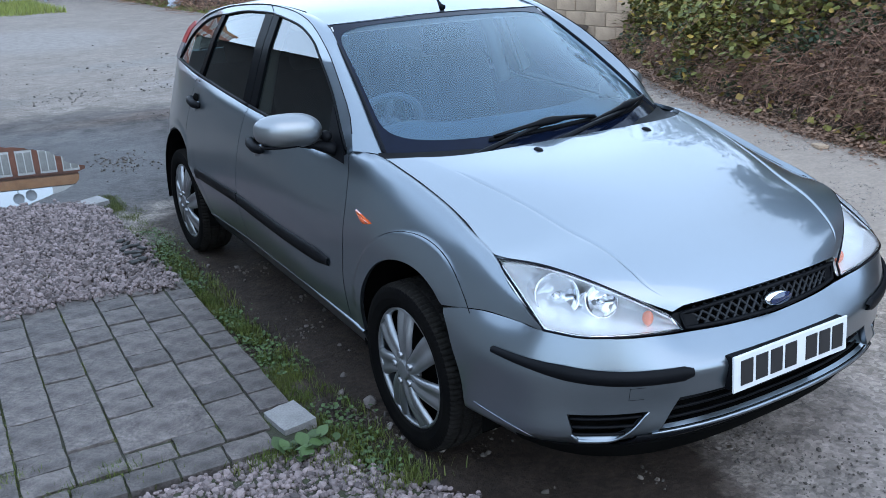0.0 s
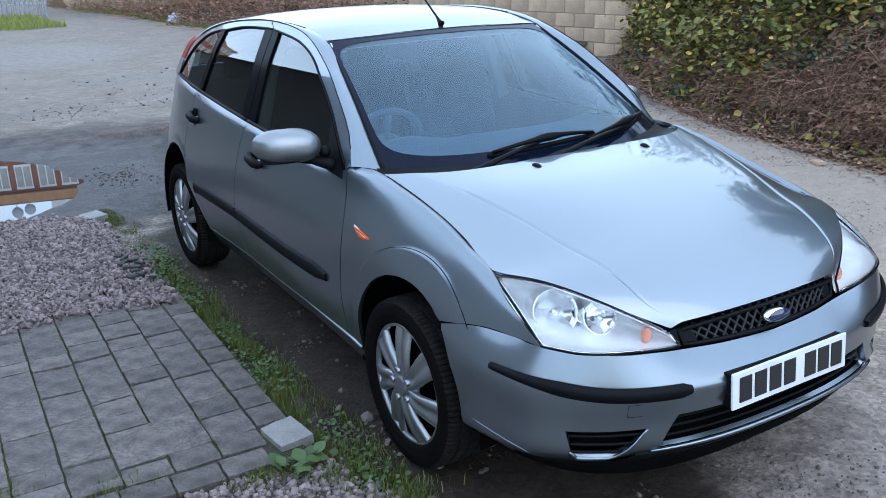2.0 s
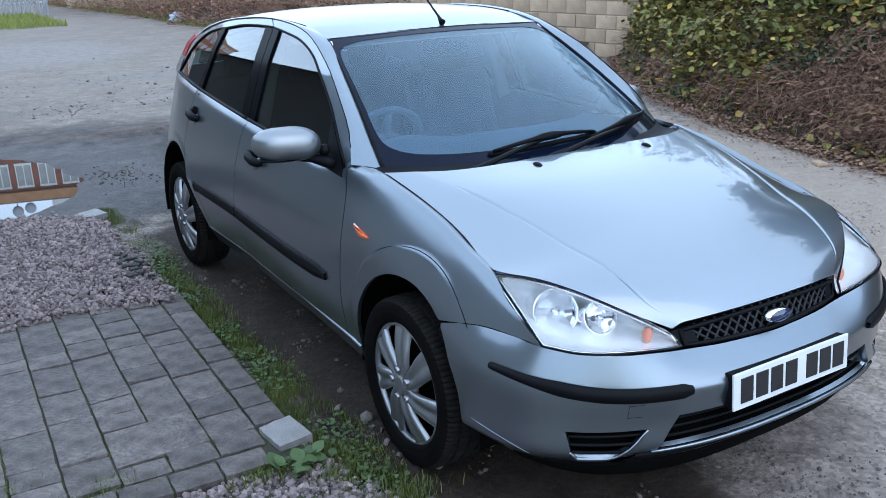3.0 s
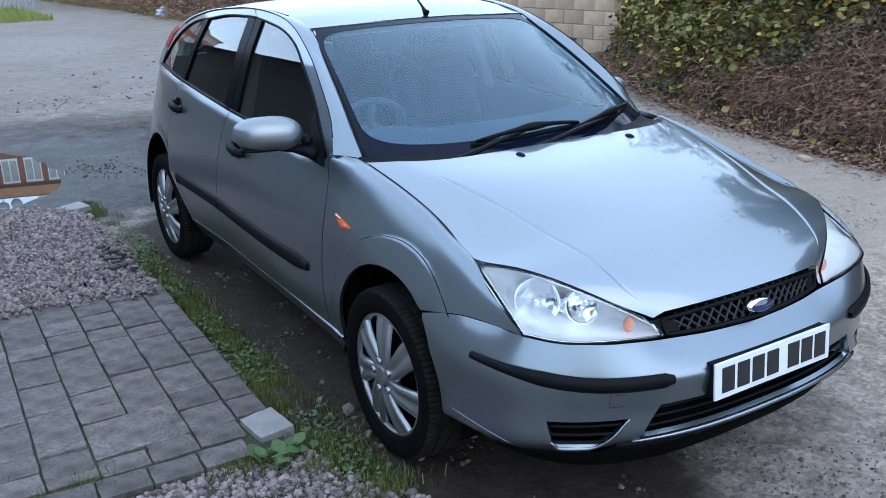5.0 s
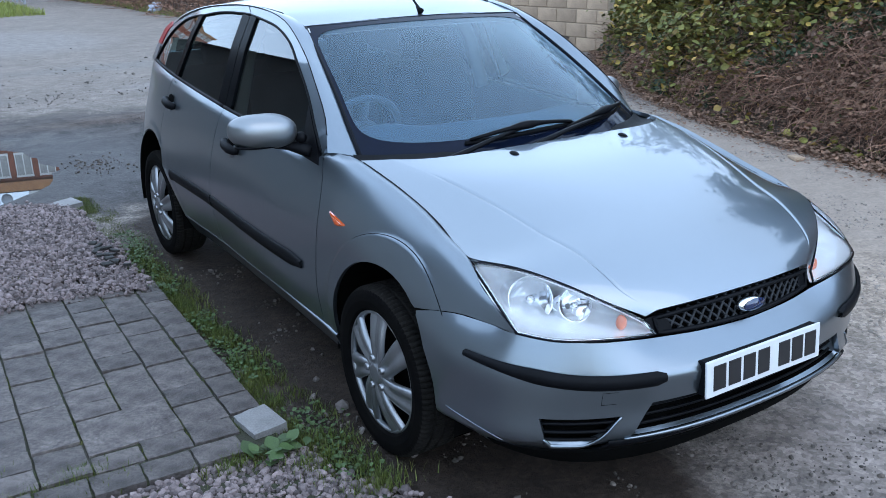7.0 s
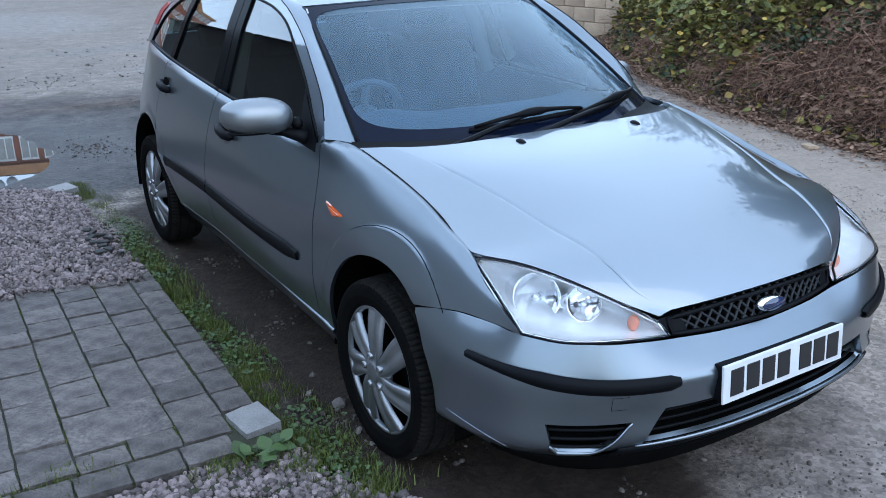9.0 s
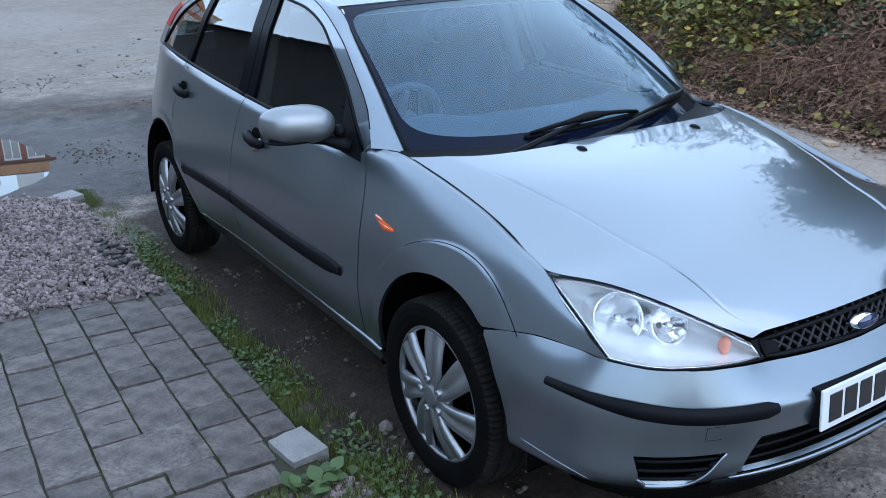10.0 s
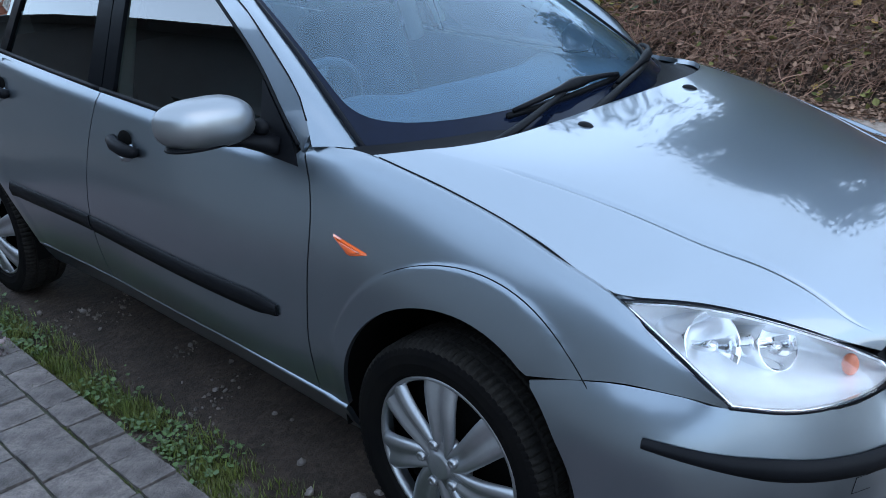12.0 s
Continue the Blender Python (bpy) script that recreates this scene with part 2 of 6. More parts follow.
def lathe(profile, segs=48, axis="x"):
    """Turn a profile of (along, radius) round the x axis."""
    bm = bmesh.new()
    rings = []
    for x, r in profile:
        rings.append([bm.verts.new((x, r * math.cos(2 * math.pi * k / segs), r * math.sin(2 * math.pi * k / segs))) for k in range(segs)])
    for a, b in zip(rings, rings[1:]):
        for k in range(segs):
            bm.faces.new((a[k], a[(k + 1) % segs], b[(k + 1) % segs], b[k]))
    bmesh.ops.recalc_face_normals(bm, faces=bm.faces)
    return bm


# ---- the car: x across, forward is -y, front axle at y = 0 ----
car = tagged(new("car"), "silver five-door hatchback parked on a dirt lane beside paving", "car")


def plan_in(y):
    return 0.02 * max(0, (1.6 - y) / 1.1) ** 2 + 0.05 * max(0, (y - 1.6) / 1.2) ** 2


def belt_z(y):
    return 0.925 + 0.06 * (y - 0.5)


def glass_w(y, z):
    tail_in = 0.05 * (max(0, y - 2.5) / 0.75) ** 3
    return 0.77 - 0.38 * (z - 0.94) - plan_in(y) - 0.02 * max(0, z - 1.25) / 0.15 - tail_in


wing_top = line1([(-0.70, 0.62), (-0.64, 0.655), (-0.39, 0.785), (-0.24, 0.824), (-0.10, 0.866), (0.05, 0.904), (0.20, 0.937), (0.30, 0.957), (0.45, 0.963), (0.6, 0.965)])
wing_x = line1([(-0.70, 0.83), (-0.645, 0.805), (-0.54, 0.752), (-0.39, 0.705), (-0.24, 0.686), (-0.10, 0.678), (0.05, 0.681), (0.20, 0.690), (0.30, 0.697), (0.6, 0.703)])


def flare(y, z, yc, ry, rz):
    r = math.hypot((y - yc) / ry, (z - 0.30) / rz)
    return 0.0045 * (1 - step(0.98, 1.0, r))


def wing_crown(y):
    """How far the front wing stands above the bonnet's edge, 0 to 1."""
    return step(-0.52, -0.26, y) * step(0.42, 0.10, y)


def body_w(y, z):
    """Half width of the body's side: a rounded shoulder that grows tighter from the wing to the doors."""
    zb = belt_z(y)
    k = step(0.15, 1.05, y)
    kt = step(0.38, 0.80, y)
    top, top_x = wing_top(y) * (1 - kt) + zb * kt, wing_x(y) * (1 - k) + glass_w(y, zb) * k
    c = wing_crown(y)
    top, top_x = top + 0.010 * c, top_x + 0.028 * c
    full = 0.821 * (1 - k) + (glass_w(y, zb) + 0.078) * k
    ledge = ((0.026 - 0.012 * c) * (1 - k) + 0.011 * k) * step(-0.62, -0.36, y)
    high = 0.31 * (1 - k) + 0.40 * k
    d = top - z
    if d > 0:
        w = top_x + ledge * (1 - math.exp(-d / 0.007)) + (full - top_x - ledge) * (1 - (1 - min(1.0, d / high)) ** 2.1)
    else:
        w = top_x + 0.37 * d
    w -= (1 - k) * 0.05 * max(0, 0.5 - z) ** 1.5 / 0.16 + k * 0.52 * max(0, d - 0.36) ** 2
    if y < -0.33:
        w *= (1 - min(1, (-0.33 - y) / 0.57) ** 2.5) ** 0.4
    if y > 2.5:
        w -= 0.06 * ((y - 2.5) / 0.75) ** 3
    if y > 1.5:
        w += 0.050 * step(1.5, 2.5, y) * step(0.10, 0.52, zb - z)
    w += flare(y, z, -0.05, 0.46, 0.49) + flare(y, z, 2.62, 0.50, 0.47)
    return w


def lift(P2, f, s, off=0.0):
    return np.array([[(s * (f(y, z) + off), y, z) for y, z in row] for row in P2])


def arc(yc, zc, rf, rr, rz, a0, a1, n=14):
    """Points of a wheel opening, from angle a0 to a1 (degrees; 180 is forward)."""
    out = []
    for k in range(n + 1):
        a = radians(a0 + (a1 - a0) * k / n)
        c = math.cos(a)
        out.append((yc + (rr if c > 0 else rf) * c, zc + rz * math.sin(a)))
    return out


seam_front = [(0.472, 0.30), (0.462, 0.47), (0.425, 0.76), (0.445, 0.87), (0.505, 0.957)]
seam_mid = [(1.605, 0.335), (1.588, 0.567), (1.548, 0.79), (1.50, 0.984)]
seam_back = [(2.345, 0.665), (2.40, 0.76), (2.385, 0.90), (2.335, 1.033)]


def shift(pts, dy):
    return [(y + dy, z) for y, z in pts]


front_arch = arc(-0.03, 0.31, 0.36, 0.378, 0.378, 126, 0)
back_arch_low = arc(2.62, 0.30, 0.44, 0.42, 0.37, 175, 130, 8)
back_arch_top = arc(2.62, 0.30, 0.44, 0.42, 0.37, 129, 0)
doors = {}
for s in (-1, 1):
    # front wing
    P = coons(joined(spline([(-0.645, 0.648), (-0.54, 0.654), (-0.43, 0.655), front_arch[0]]), spline(front_arch + [(0.354, 0.298)]), spline([(0.354, 0.298), (0.466, 0.298)])),
              spline([(y, wing_top(y)) for y in np.linspace(-0.392, 0.45, 12)] + [(0.498, 0.958)]),
              spline([(-0.645, 0.648), (-0.53, 0.712), (-0.392, 0.785)]), spline(shift(seam_front, -0.0025)), 64, 46)
    # the wing's crown stands a little above the bonnet's edge
    Q = []
    for line in P:
        row = []
        for y, z in line:
            c = wing_crown(y)
            zone, deep = 0.02 * c, wing_top(y) - z
            if deep < zone:
                q = max(0.0, deep) / zone
                row.append((s * (wing_x(y) + 0.028 * c * q), y, wing_top(y) + 0.010 * c * math.sin(q * math.pi / 2)))
            else:
                z += (zone + 0.010 * c) * max(0.0, 1 - (deep - zone) / min(0.22, max(0.03, wing_top(y) - 0.69 - zone)))
                row.append((s * body_w(y, z), y, z))
        Q.append(row)
    part("wing", sheet(Q), SIDEPAINT, car)
    # front door skin
    P = coons(spline([(0.474, 0.305), (0.75, 0.318), (1.0, 0.330), (1.602, 0.335)]), spline([(0.508, 0.957), (0.54, 0.929), (0.62, 0.932), (1.0, 0.955), (1.497, 0.984)]),
              spline([(0.474, 0.305)] + shift(seam_front, 0.0025)[1:]), spline(shift(seam_mid, -0.0025)), 40, 26)
    doors[s, 0] = part("door", sheet(lift(P, body_w, s)), SIDEPAINT, car)
    # back door skin
    P = coons(spline([(1.608, 0.335), (1.9, 0.335), back_arch_low[0]]), spline([(1.503, 0.984), (1.9, 1.009), (2.33, 1.033)]),
              spline(shift(seam_mid, 0.0025)), joined(spline(back_arch_low), spline(shift(seam_back, -0.0025))), 30, 26)
    doors[s, 1] = part("door", sheet(lift(P, body_w, s)), SIDEPAINT, car)
    # rear quarter
    P = coons(joined(spline(back_arch_top), spline([(3.04, 0.30), (3.18, 0.30)])), spline([(2.3375, 1.033), (2.6, 1.05), (2.82, 1.075), (3.0, 1.10)]),
              spline(shift(seam_back, 0.0025)), spline([(3.18, 0.30), (3.25, 0.55), (3.20, 0.85), (3.0, 1.10)]), 44, 22)
    part("rear_quarter_panel", sheet(lift(P, body_w, s)), SIDEPAINT, car)
    # sill with its rounded ledge
    prof = [(-0.006, 0.338), (0.004, 0.334), (0.007, 0.328), (0.003, 0.320), (-0.010, 0.28), (-0.035, 0.24), (-0.075, 0.21)]
    ys = np.linspace(0.356, 2.175, 40)
    P = [[(s * (body_w(y, max(z, 0.30)) + o - 0.004), y, z - 0.055 * step(0.95, 0.3, y) * 0.55) for y in ys] for o, z in prof]
    part("sill", sheet(P), SIDEPAINT, car)
    # pressed line over the front arch, its shade laid on as a black tube
    pts = []
    for k in range(31):
        a = radians(62 + 86 * k / 30)
        y, z = -0.05 + 0.457 * math.cos(a), 0.30 + 0.486 * math.sin(a)
        pts.append((s * (body_w(y, z) + 0.0004), y, z))
    part("arch_crease", tube(pts, [0.0004 + 0.0014 * math.sin(math.pi * k / 30) ** 0.5 for k in range(31)], 5), BLACK, car)
    # wheel-arch liners
    for yc in (-0.02, 2.62):
        P = [[(s * x, yc + 0.395 * math.cos(a), 0.30 + 0.41 * math.sin(a)) for a in np.linspace(-0.15, math.pi + 0.15, 24)] for x in (0.79, 0.66, 0.50)]
        part("arch_liner", sheet(P, 0.004, centre=Vector((0, yc, 9))), UNDER, car)
        bm = bmesh.new()
        box(bm, s * 0.50, yc - 0.40, 0.18, s * 0.52, yc + 0.40, 0.80)
        part("arch_liner", bm, UNDER, car, smooth=False)

# bonnet: a crowned panel with a fold on either side
edge_y = line1([(0, 0.30), (0.2, 0.09), (0.45, -0.18), (0.63, -0.392), (0.71, -0.497), (0.80, -0.60), (0.87, -0.668), (0.92, -0.715), (1, -0.768)])
edge_x = line1([(0, 0.697), (0.2, 0.6835), (0.45, 0.6815), (0.63, 0.704), (0.71, 0.657), (0.80, 0.592), (0.87, 0.526), (0.92, 0.467), (1, 0.368)])
edge_z = line1([(0, 0.958), (0.2, 0.914), (0.45, 0.844), (0.63, 0.790), (0.71, 0.796), (0.80, 0.775), (0.87, 0.741), (0.92, 0.706), (1, 0.657)])
mid_y = line1([(0, 0.085), (0.3, -0.19), (0.6, -0.47), (0.8, -0.65), (0.92, -0.752), (1, -0.806)])
mid_z = line1([(0, 0.978), (0.3, 0.945), (0.6, 0.868), (0.8, 0.79), (0.92, 0.727), (1, 0.680)])
fold_grid = [0.7 * k / 18 for k in range(19)] + [0.72, 0.74, 0.752, 0.762, 0.766, 0.77, 0.774, 0.778, 0.788, 0.80] + [0.82 + 0.18 * k / 9 for k in range(10)]
P = []
for v in np.linspace(0, 1, 61):
    row = []
    ex, ey, ez, cy, cz = edge_x(v) - 0.002 + 0.0008 * step(0.56, 0.42, v), edge_y(v), edge_z(v), mid_y(v), mid_z(v)
    p = 6 - 3.5 * step(0, 0.8, v)
    af = 0.8
    for _ in range(12):
        af = min(0.9, (0.572 + 0.23 * (cy + (ey - cy) * af ** p + 0.03)) / ex)
    fold = af - 0.77
    half = [a + fold * (a / 0.77 if a < 0.77 else (1 - a) / 0.23) for a in fold_grid]
    for u in [-a for a in reversed(half[1:])] + half:
        a = abs(u)
        turn_at = 0.77 + fold
        if a < turn_at:
            drop = 0.36 * (a / turn_at) ** 2.8
        else:
            drop = 0.36 + 0.64 * ((a - turn_at) / (1 - turn_at)) ** 1.25
        z = cz + (ez - cz) * drop
        z -= 0.0065 * max(0.0, 1 - abs(a - 0.77 - fold) / 0.0085) * step(0.17, 0.24, v) * step(0.93, 0.88, v)
        row.append((u * ex, cy + (ey - cy) * a ** p, z))
    P.append(row)
P = np.array(P)
for _ in range(6):
    P[1:-1] = (P[:-2] + 2 * P[1:-1] + P[2:]) / 4
bonnet = part("bonnet", sheet(P), PAINT, car)
for s in (-1, 1):
    line = []
    for v in np.linspace(0.02, 0.62, 30):
        y = edge_y(v)
        line.append((s * ((edge_x(v) - 0.002 + wing_x(y)) / 2 + 0.0005), y, (edge_z(v) + wing_top(y)) / 2 + 0.001))
    P = [[(s * (wing_x(edge_y(v)) + dx), edge_y(v), min(edge_z(v), wing_top(edge_y(v))) + dz) for v in np.linspace(0.0, 0.64, 30)] for dx, dz in ((0.006, -0.006), (-0.004, -0.005), (-0.022, -0.012))]
    part("wing_flange", sheet(P, 0.003), PAINT, bonnet)
    # black tube added to stand for the dark gap between bonnet and wing
    part("bonnet_seal", tube(line, 0.0023, 6), BLACK, bonnet)

# roof, pillars and window frames
side_seam = [(0.470, 0.962), (0.545, 1.066), (0.70, 1.180), (0.875, 1.283), (1.156, 1.382), (1.52, 1.419), (1.9, 1.410), (2.3, 1.370), (2.6, 1.298), (2.85, 1.18), (2.985, 1.085)]
ditch = [(0.664, 0.385, 0.952), (0.617, 0.61, 1.109), (0.575, 0.835, 1.245), (0.538, 1.05, 1.360), (0.536, 1.30, 1.402), (0.540, 1.7, 1.415), (0.545, 2.2, 1.390), (0.550, 2.65, 1.318), (0.555, 2.88, 1.22), (0.560, 3.0, 1.11)]
front_z, crown = line1([(0.985, 1.374), (1.15, 1.405), (1.6, 1.440), (2.2, 1.422), (2.8, 1.350)]), spline([p for p in ditch[3:9]])
P = []
for v in np.linspace(0, 1, 31):
    e = crown(v)
    yc = 0.98 + (2.80 - 0.98) * v
    row = []
    for u in np.linspace(-1, 1, 31):
        a = abs(u)
        row.append((u * (e[0] - 0.003), yc + (e[1] - yc) * a ** 2.5, front_z(yc) + (e[2] - front_z(yc)) * a ** 2.6))
    P.append(row)
roof = part("roof", sheet(P), SIDEPAINT, car)
part("headliner", sheet(np.array(P) - (0, -0.0, 0.04), 0.004), LINER, car)


def on_glass(s, pts):
    return [(s * glass_w(y, z), y, z) for y, z in pts]


for s in (-1, 1):
    seam3 = spline(on_glass(s, side_seam))
    dit3 = spline([(s * x, y, z) for x, y, z in ditch])
    n = 60
    P = []
    for k in range(7):
        q = k / 6
        row = []
        for i in range(n + 1):
            a, b = seam3(i / n), dit3(i / n)
            c = a * (1 - q) + b * q
            out = Vector((s * 0.8, -0.25, 0.65)).normalized() * 0.007 * math.sin(math.pi * q)
            row.append(c + np.array(out))
        P.append(row)
    part("roof_rail", sheet(P), SIDEPAINT, car)
    # black tube added to stand for the dark shut line of the doors
    part("door_seal", tube([seam3(i / 40) + np.array((s * 0.001, -0.0005, 0.0005)) for i in range(1, 34)], 0.0022, 5), BLACK, car)
    part("roof_ditch_trim", tube([dit3(i / 50) - np.array((0, 0, 0.002)) for i in range(18, 48)], 0.006, 6), BLACK, car)
    # front door frame
    glass_f = [(0.505, 0.945), (0.60, 1.02), (0.729, 1.128), (0.90, 1.238), (1.028, 1.303), (1.198, 1.350), (1.40, 1.374), (1.513, 1.383)]
    def sub(a, b):
        f = spline(side_seam)
        return spline([f(a + (b - a) * k / 12) for k in range(13)])
    P = coons(spline(glass_f), sub(0.012, 0.458), spline([glass_f[0], sub(0.012, 0.458)(0)]), spline([glass_f[-1], sub(0.012, 0.458)(1)]), 40, 4)
    part("window_frame", sheet(lift(P, glass_w, s, -0.003)), PAINT, doors[s, 0])
    glass_r = [(1.519, 1.384), (1.604, 1.386), (1.9, 1.378), (2.152, 1.352), (2.222, 1.347), (2.40, 1.322), (2.534, 1.281), (2.70, 1.20), (2.80, 1.122), (2.86, 1.075)]
    P = coons(spline(glass_r), sub(0.463, 0.985), spline([glass_r[0], sub(0.463, 0.985)(0)]), spline([glass_r[-1], sub(0.463, 0.985)(1)]), 50, 4)
    part("window_frame", sheet(lift(P, glass_w, s, -0.003)), PAINT, doors[s, 1])
    # centre pillar trim, in two uprights
    for y0, y1, d in ((1.445, 1.515, 0), (1.521, 1.612, 1)):
        P = coons(spline([(y0 - 0.02, 0.978), (y1 - 0.02, 0.985)]), spline([(y0, 1.378), (y1, 1.386)]), spline([(y0 - 0.02, 0.978), (y0, 1.378)]), spline([(y1 - 0.02, 0.985), (y1, 1.386)]), 4, 10)
        part("pillar_trim", sheet(lift(P, glass_w, s, 0.001)), PILLAR, doors[s, d])
    P = coons(spline([(2.285, 1.032), (2.345, 1.04)]), spline([(2.16, 1.352), (2.222, 1.347)]), spline([(2.285, 1.032), (2.16, 1.352)]), spline([(2.345, 1.04), (2.222, 1.347)]), 4, 10)
    part("pillar_trim", sheet(lift(P, glass_w, s, 0.001)), PILLAR, doors[s, 1])
    # panes
    P = coons(spline([(0.50, 0.915), (1.0, 0.945), (1.45, 0.975)]), spline(glass_f[1:]), spline([(0.50, 0.915), glass_f[1]]), spline([(1.45, 0.975), glass_f[-1]]), 48, 30)
    part("window_pane", sheet(lift(P, glass_w, s, -0.010), 0.004 if s < 0 else 0), SIDEGLASS if s < 0 else FARGLASS, doors[s, 0], "side window glass").visible_shadow = False
    P = coons(spline([(1.59, 0.98), (2.29, 1.03)]), spline(glass_r[1:4]), spline([(1.59, 0.98), glass_r[1]]), spline([(2.29, 1.03), glass_r[3]]), 16, 12)
    part("window_pane", sheet(lift(P, glass_w, s, -0.010), 0.004 if s < 0 else 0), SIDEGLASS if s < 0 else FARGLASS, doors[s, 1], "side window glass").visible_shadow = False
    P = coons(spline([(2.33, 1.035), (2.6, 1.052), (2.84, 1.075)]), spline(glass_r[4:9]), spline([(2.33, 1.035), glass_r[4]]), spline([(2.84, 1.075), glass_r[8]]), 16, 10)
    part("quarter_window", sheet(lift(P, glass_w, s, -0.006), 0.004 if s < 0 else 0), SIDEGLASS if s < 0 else FARGLASS, car, "rear quarter glass").visible_shadow = False
    # mirror triangle
    P = coons(spline([(0.505, 0.912), (0.66, 0.925)]), spline([(0.545, 0.965), (0.70, 1.10)]), spline([(0.505, 0.912), (0.545, 0.965)]), spline([(0.66, 0.925), (0.70, 1.10)]), 6, 8)
    part("mirror_base", sheet(lift(P, glass_w, s, 0.003)), BLACK, doors[s, 0])
    # waist seals and black seals round the panes
    part("waist_seal", tube([(s * (glass_w(y, belt_z(y) + 0.008) + 0.002), y, belt_z(y) + 0.008) for y in np.linspace(0.60, 1.50, 24)], 0.0075, 6), BLACK, doors[s, 0])
    part("waist_seal", tube([(s * (glass_w(y, belt_z(y) + 0.008) + 0.002), y, belt_z(y) + 0.008) for y in np.linspace(1.506, 2.86, 30)], 0.0075, 6), BLACK, doors[s, 1])
    g = spline(glass_f)
    part("window_seal", tube([(s * (glass_w(*g(t)) - 0.003), *g(t)) for t in np.linspace(0.02, 1, 40)], 0.0055, 6), BLACK, doors[s, 0])
    g = spline(glass_r)
    part("window_seal", tube([(s * (glass_w(*g(t)) - 0.003), *g(t)) for t in np.linspace(0, 1, 40)], 0.0055, 6), BLACK, doors[s, 1])
    # tall tail lamp on the rear pillar
    P = coons(spline([(2.81, 1.165), (2.925, 1.165)]), spline([(2.66, 1.275), (2.71, 1.292)]), spline([(2.81, 1.165), (2.745, 1.23), (2.66, 1.275)]), spline([(2.925, 1.165), (2.83, 1.24), (2.71, 1.292)]), 6, 10)
    part("tail_lamp", sheet(lift(P, glass_w, s, 0.001)), RED, car, "red tail lamp on the rear pillar")
    P = coons(spline([(2.87, 1.066), (3.005, 1.07)]), spline([(2.81, 1.162), (2.925, 1.162)]), spline([(2.87, 1.066), (2.81, 1.162)]), spline([(3.005, 1.07), (2.925, 1.162)]), 6, 6)
    part("lamp_trim", sheet(lift(P, glass_w, s, 0.003)), SIDEPAINT, car)
    # rubbing strips with a pointed end
    for y0, y1, d in ((0.575, 1.582, 0), (1.594, 2.20, 1)):
        ys = np.linspace(y0, y1, 30)
        P = []
        for o, h in ((-0.002, 0.029), (0.008, 0.026), (0.010, 0.0), (0.008, -0.026), (-0.002, -0.029)):
            P.append([(s * (body_w(y, 0.53 + h) + o), y, 0.522 + 0.035 * step(0.5, 2.2, y) + h * (1 if d else 0.55 + 0.45 * step(0, 0.10, y - y0))) for y in ys])
        part("rubbing_strip", sheet(P, 0.004), BLACK, doors[s, d])
    # door handles: a bowl and a pull
    for yh, zh, d in ((1.30, 0.855, 0), (2.27, 0.915, 1)):
        x = body_w(yh, zh)
        bm = bmesh.new()
        bmesh.ops.create_uvsphere(bm, u_segments=18, v_segments=10, radius=1, matrix=Matrix.Translation((s * (x - 0.003), yh - 0.002, zh - 0.026)) @ Matrix.Diagonal((0.018, 0.056, 0.040, 1)))
        handle = part("door_handle", bm, SIDEPAINT, doors[s, d], "black pull over a silver cup")
        bm = bmesh.new()
        bmesh.ops.create_uvsphere(bm, u_segments=18, v_segments=10, radius=1, matrix=Matrix.Translation((s * (x - 0.002), yh + 0.002, zh + 0.012)) @ Matrix.Diagonal((0.014, 0.036, 0.032, 1)))
        part("handle_recess", bm, UNDER, handle)
        # satin bar added as the bright lit crescent low in the cup
        part("handle_cup", tube([(s * (x + 0.008), yh + 0.012 + 0.038 * math.sin(a), zh + 0.012 - 0.056 * math.cos(a)) for a in np.linspace(-1.1, 1.1, 11)], [0.003 + 0.006 * math.sin(math.pi * k / 10) for k in range(11)], 6), SATIN, handle)
        part("door_pull", tube([(s * (x + o), yh + dy, zh + dz) for o, dy, dz in ((0.004, -0.078, -0.012), (0.018, -0.070, -0.010), (0.028, -0.036, -0.006), (0.028, 0.02, 0.004), (0.018, 0.058, 0.012), (0.002, 0.068, 0.015))],
                               [0.012, 0.018, 0.021, 0.020, 0.016, 0.011], 10), BLACK, handle)
    # side repeater
    bm = bmesh.new()
    y, z = 0.265, 0.772
    pr = [(0.345, 0.788), (0.272, 0.746), (0.212, 0.762)]
    vs = [bm.verts.new((s * (body_w(a, b) + 0.001), a, b)) for a, b in pr]
    top = [bm.verts.new((s * (body_w(a, b) + 0.012), a + (0.28 - a) * 0.22, b + (0.775 - b) * 0.22)) for a, b in pr]
    bm.faces.new(top)
    for i in range(3):
        bm.faces.new((vs[i], vs[(i + 1) % 3], top[(i + 1) % 3], top[i]))
    bmesh.ops.recalc_face_normals(bm, faces=bm.faces)
    bmesh.ops.bevel(bm, geom=list(bm.edges), offset=0.004, segments=2, affect='EDGES')
    part("side_repeater", bm, ORANGE, car, "orange wedge-shaped indicator")

# windscreen
def screen_pt(sx, t):
    a = abs(sx)
    b0 = np.array((0.655 * sx, 0.13 + 0.235 * a ** 3, 0.955 - 0.005 * a * a))
    t0 = np.array((0.532 * sx, 0.980 + 0.065 * a * a, 1.372 - 0.018 * a * a))
    return b0 * (1 - t) + t0 * t + np.array((0, -0.35, 0.9)) * 0.035 * math.sin(math.pi * t) * (1 - 0.5 * a * a)


P = [[screen_pt(u, v) for u in np.linspace(-1, 1, 31)] for v in np.linspace(0, 1, 21)]
part("windscreen", sheet(P, 0.005), GLASS, car, "blue-tinted windscreen with painted sky haze and a black border").visible_shadow = False
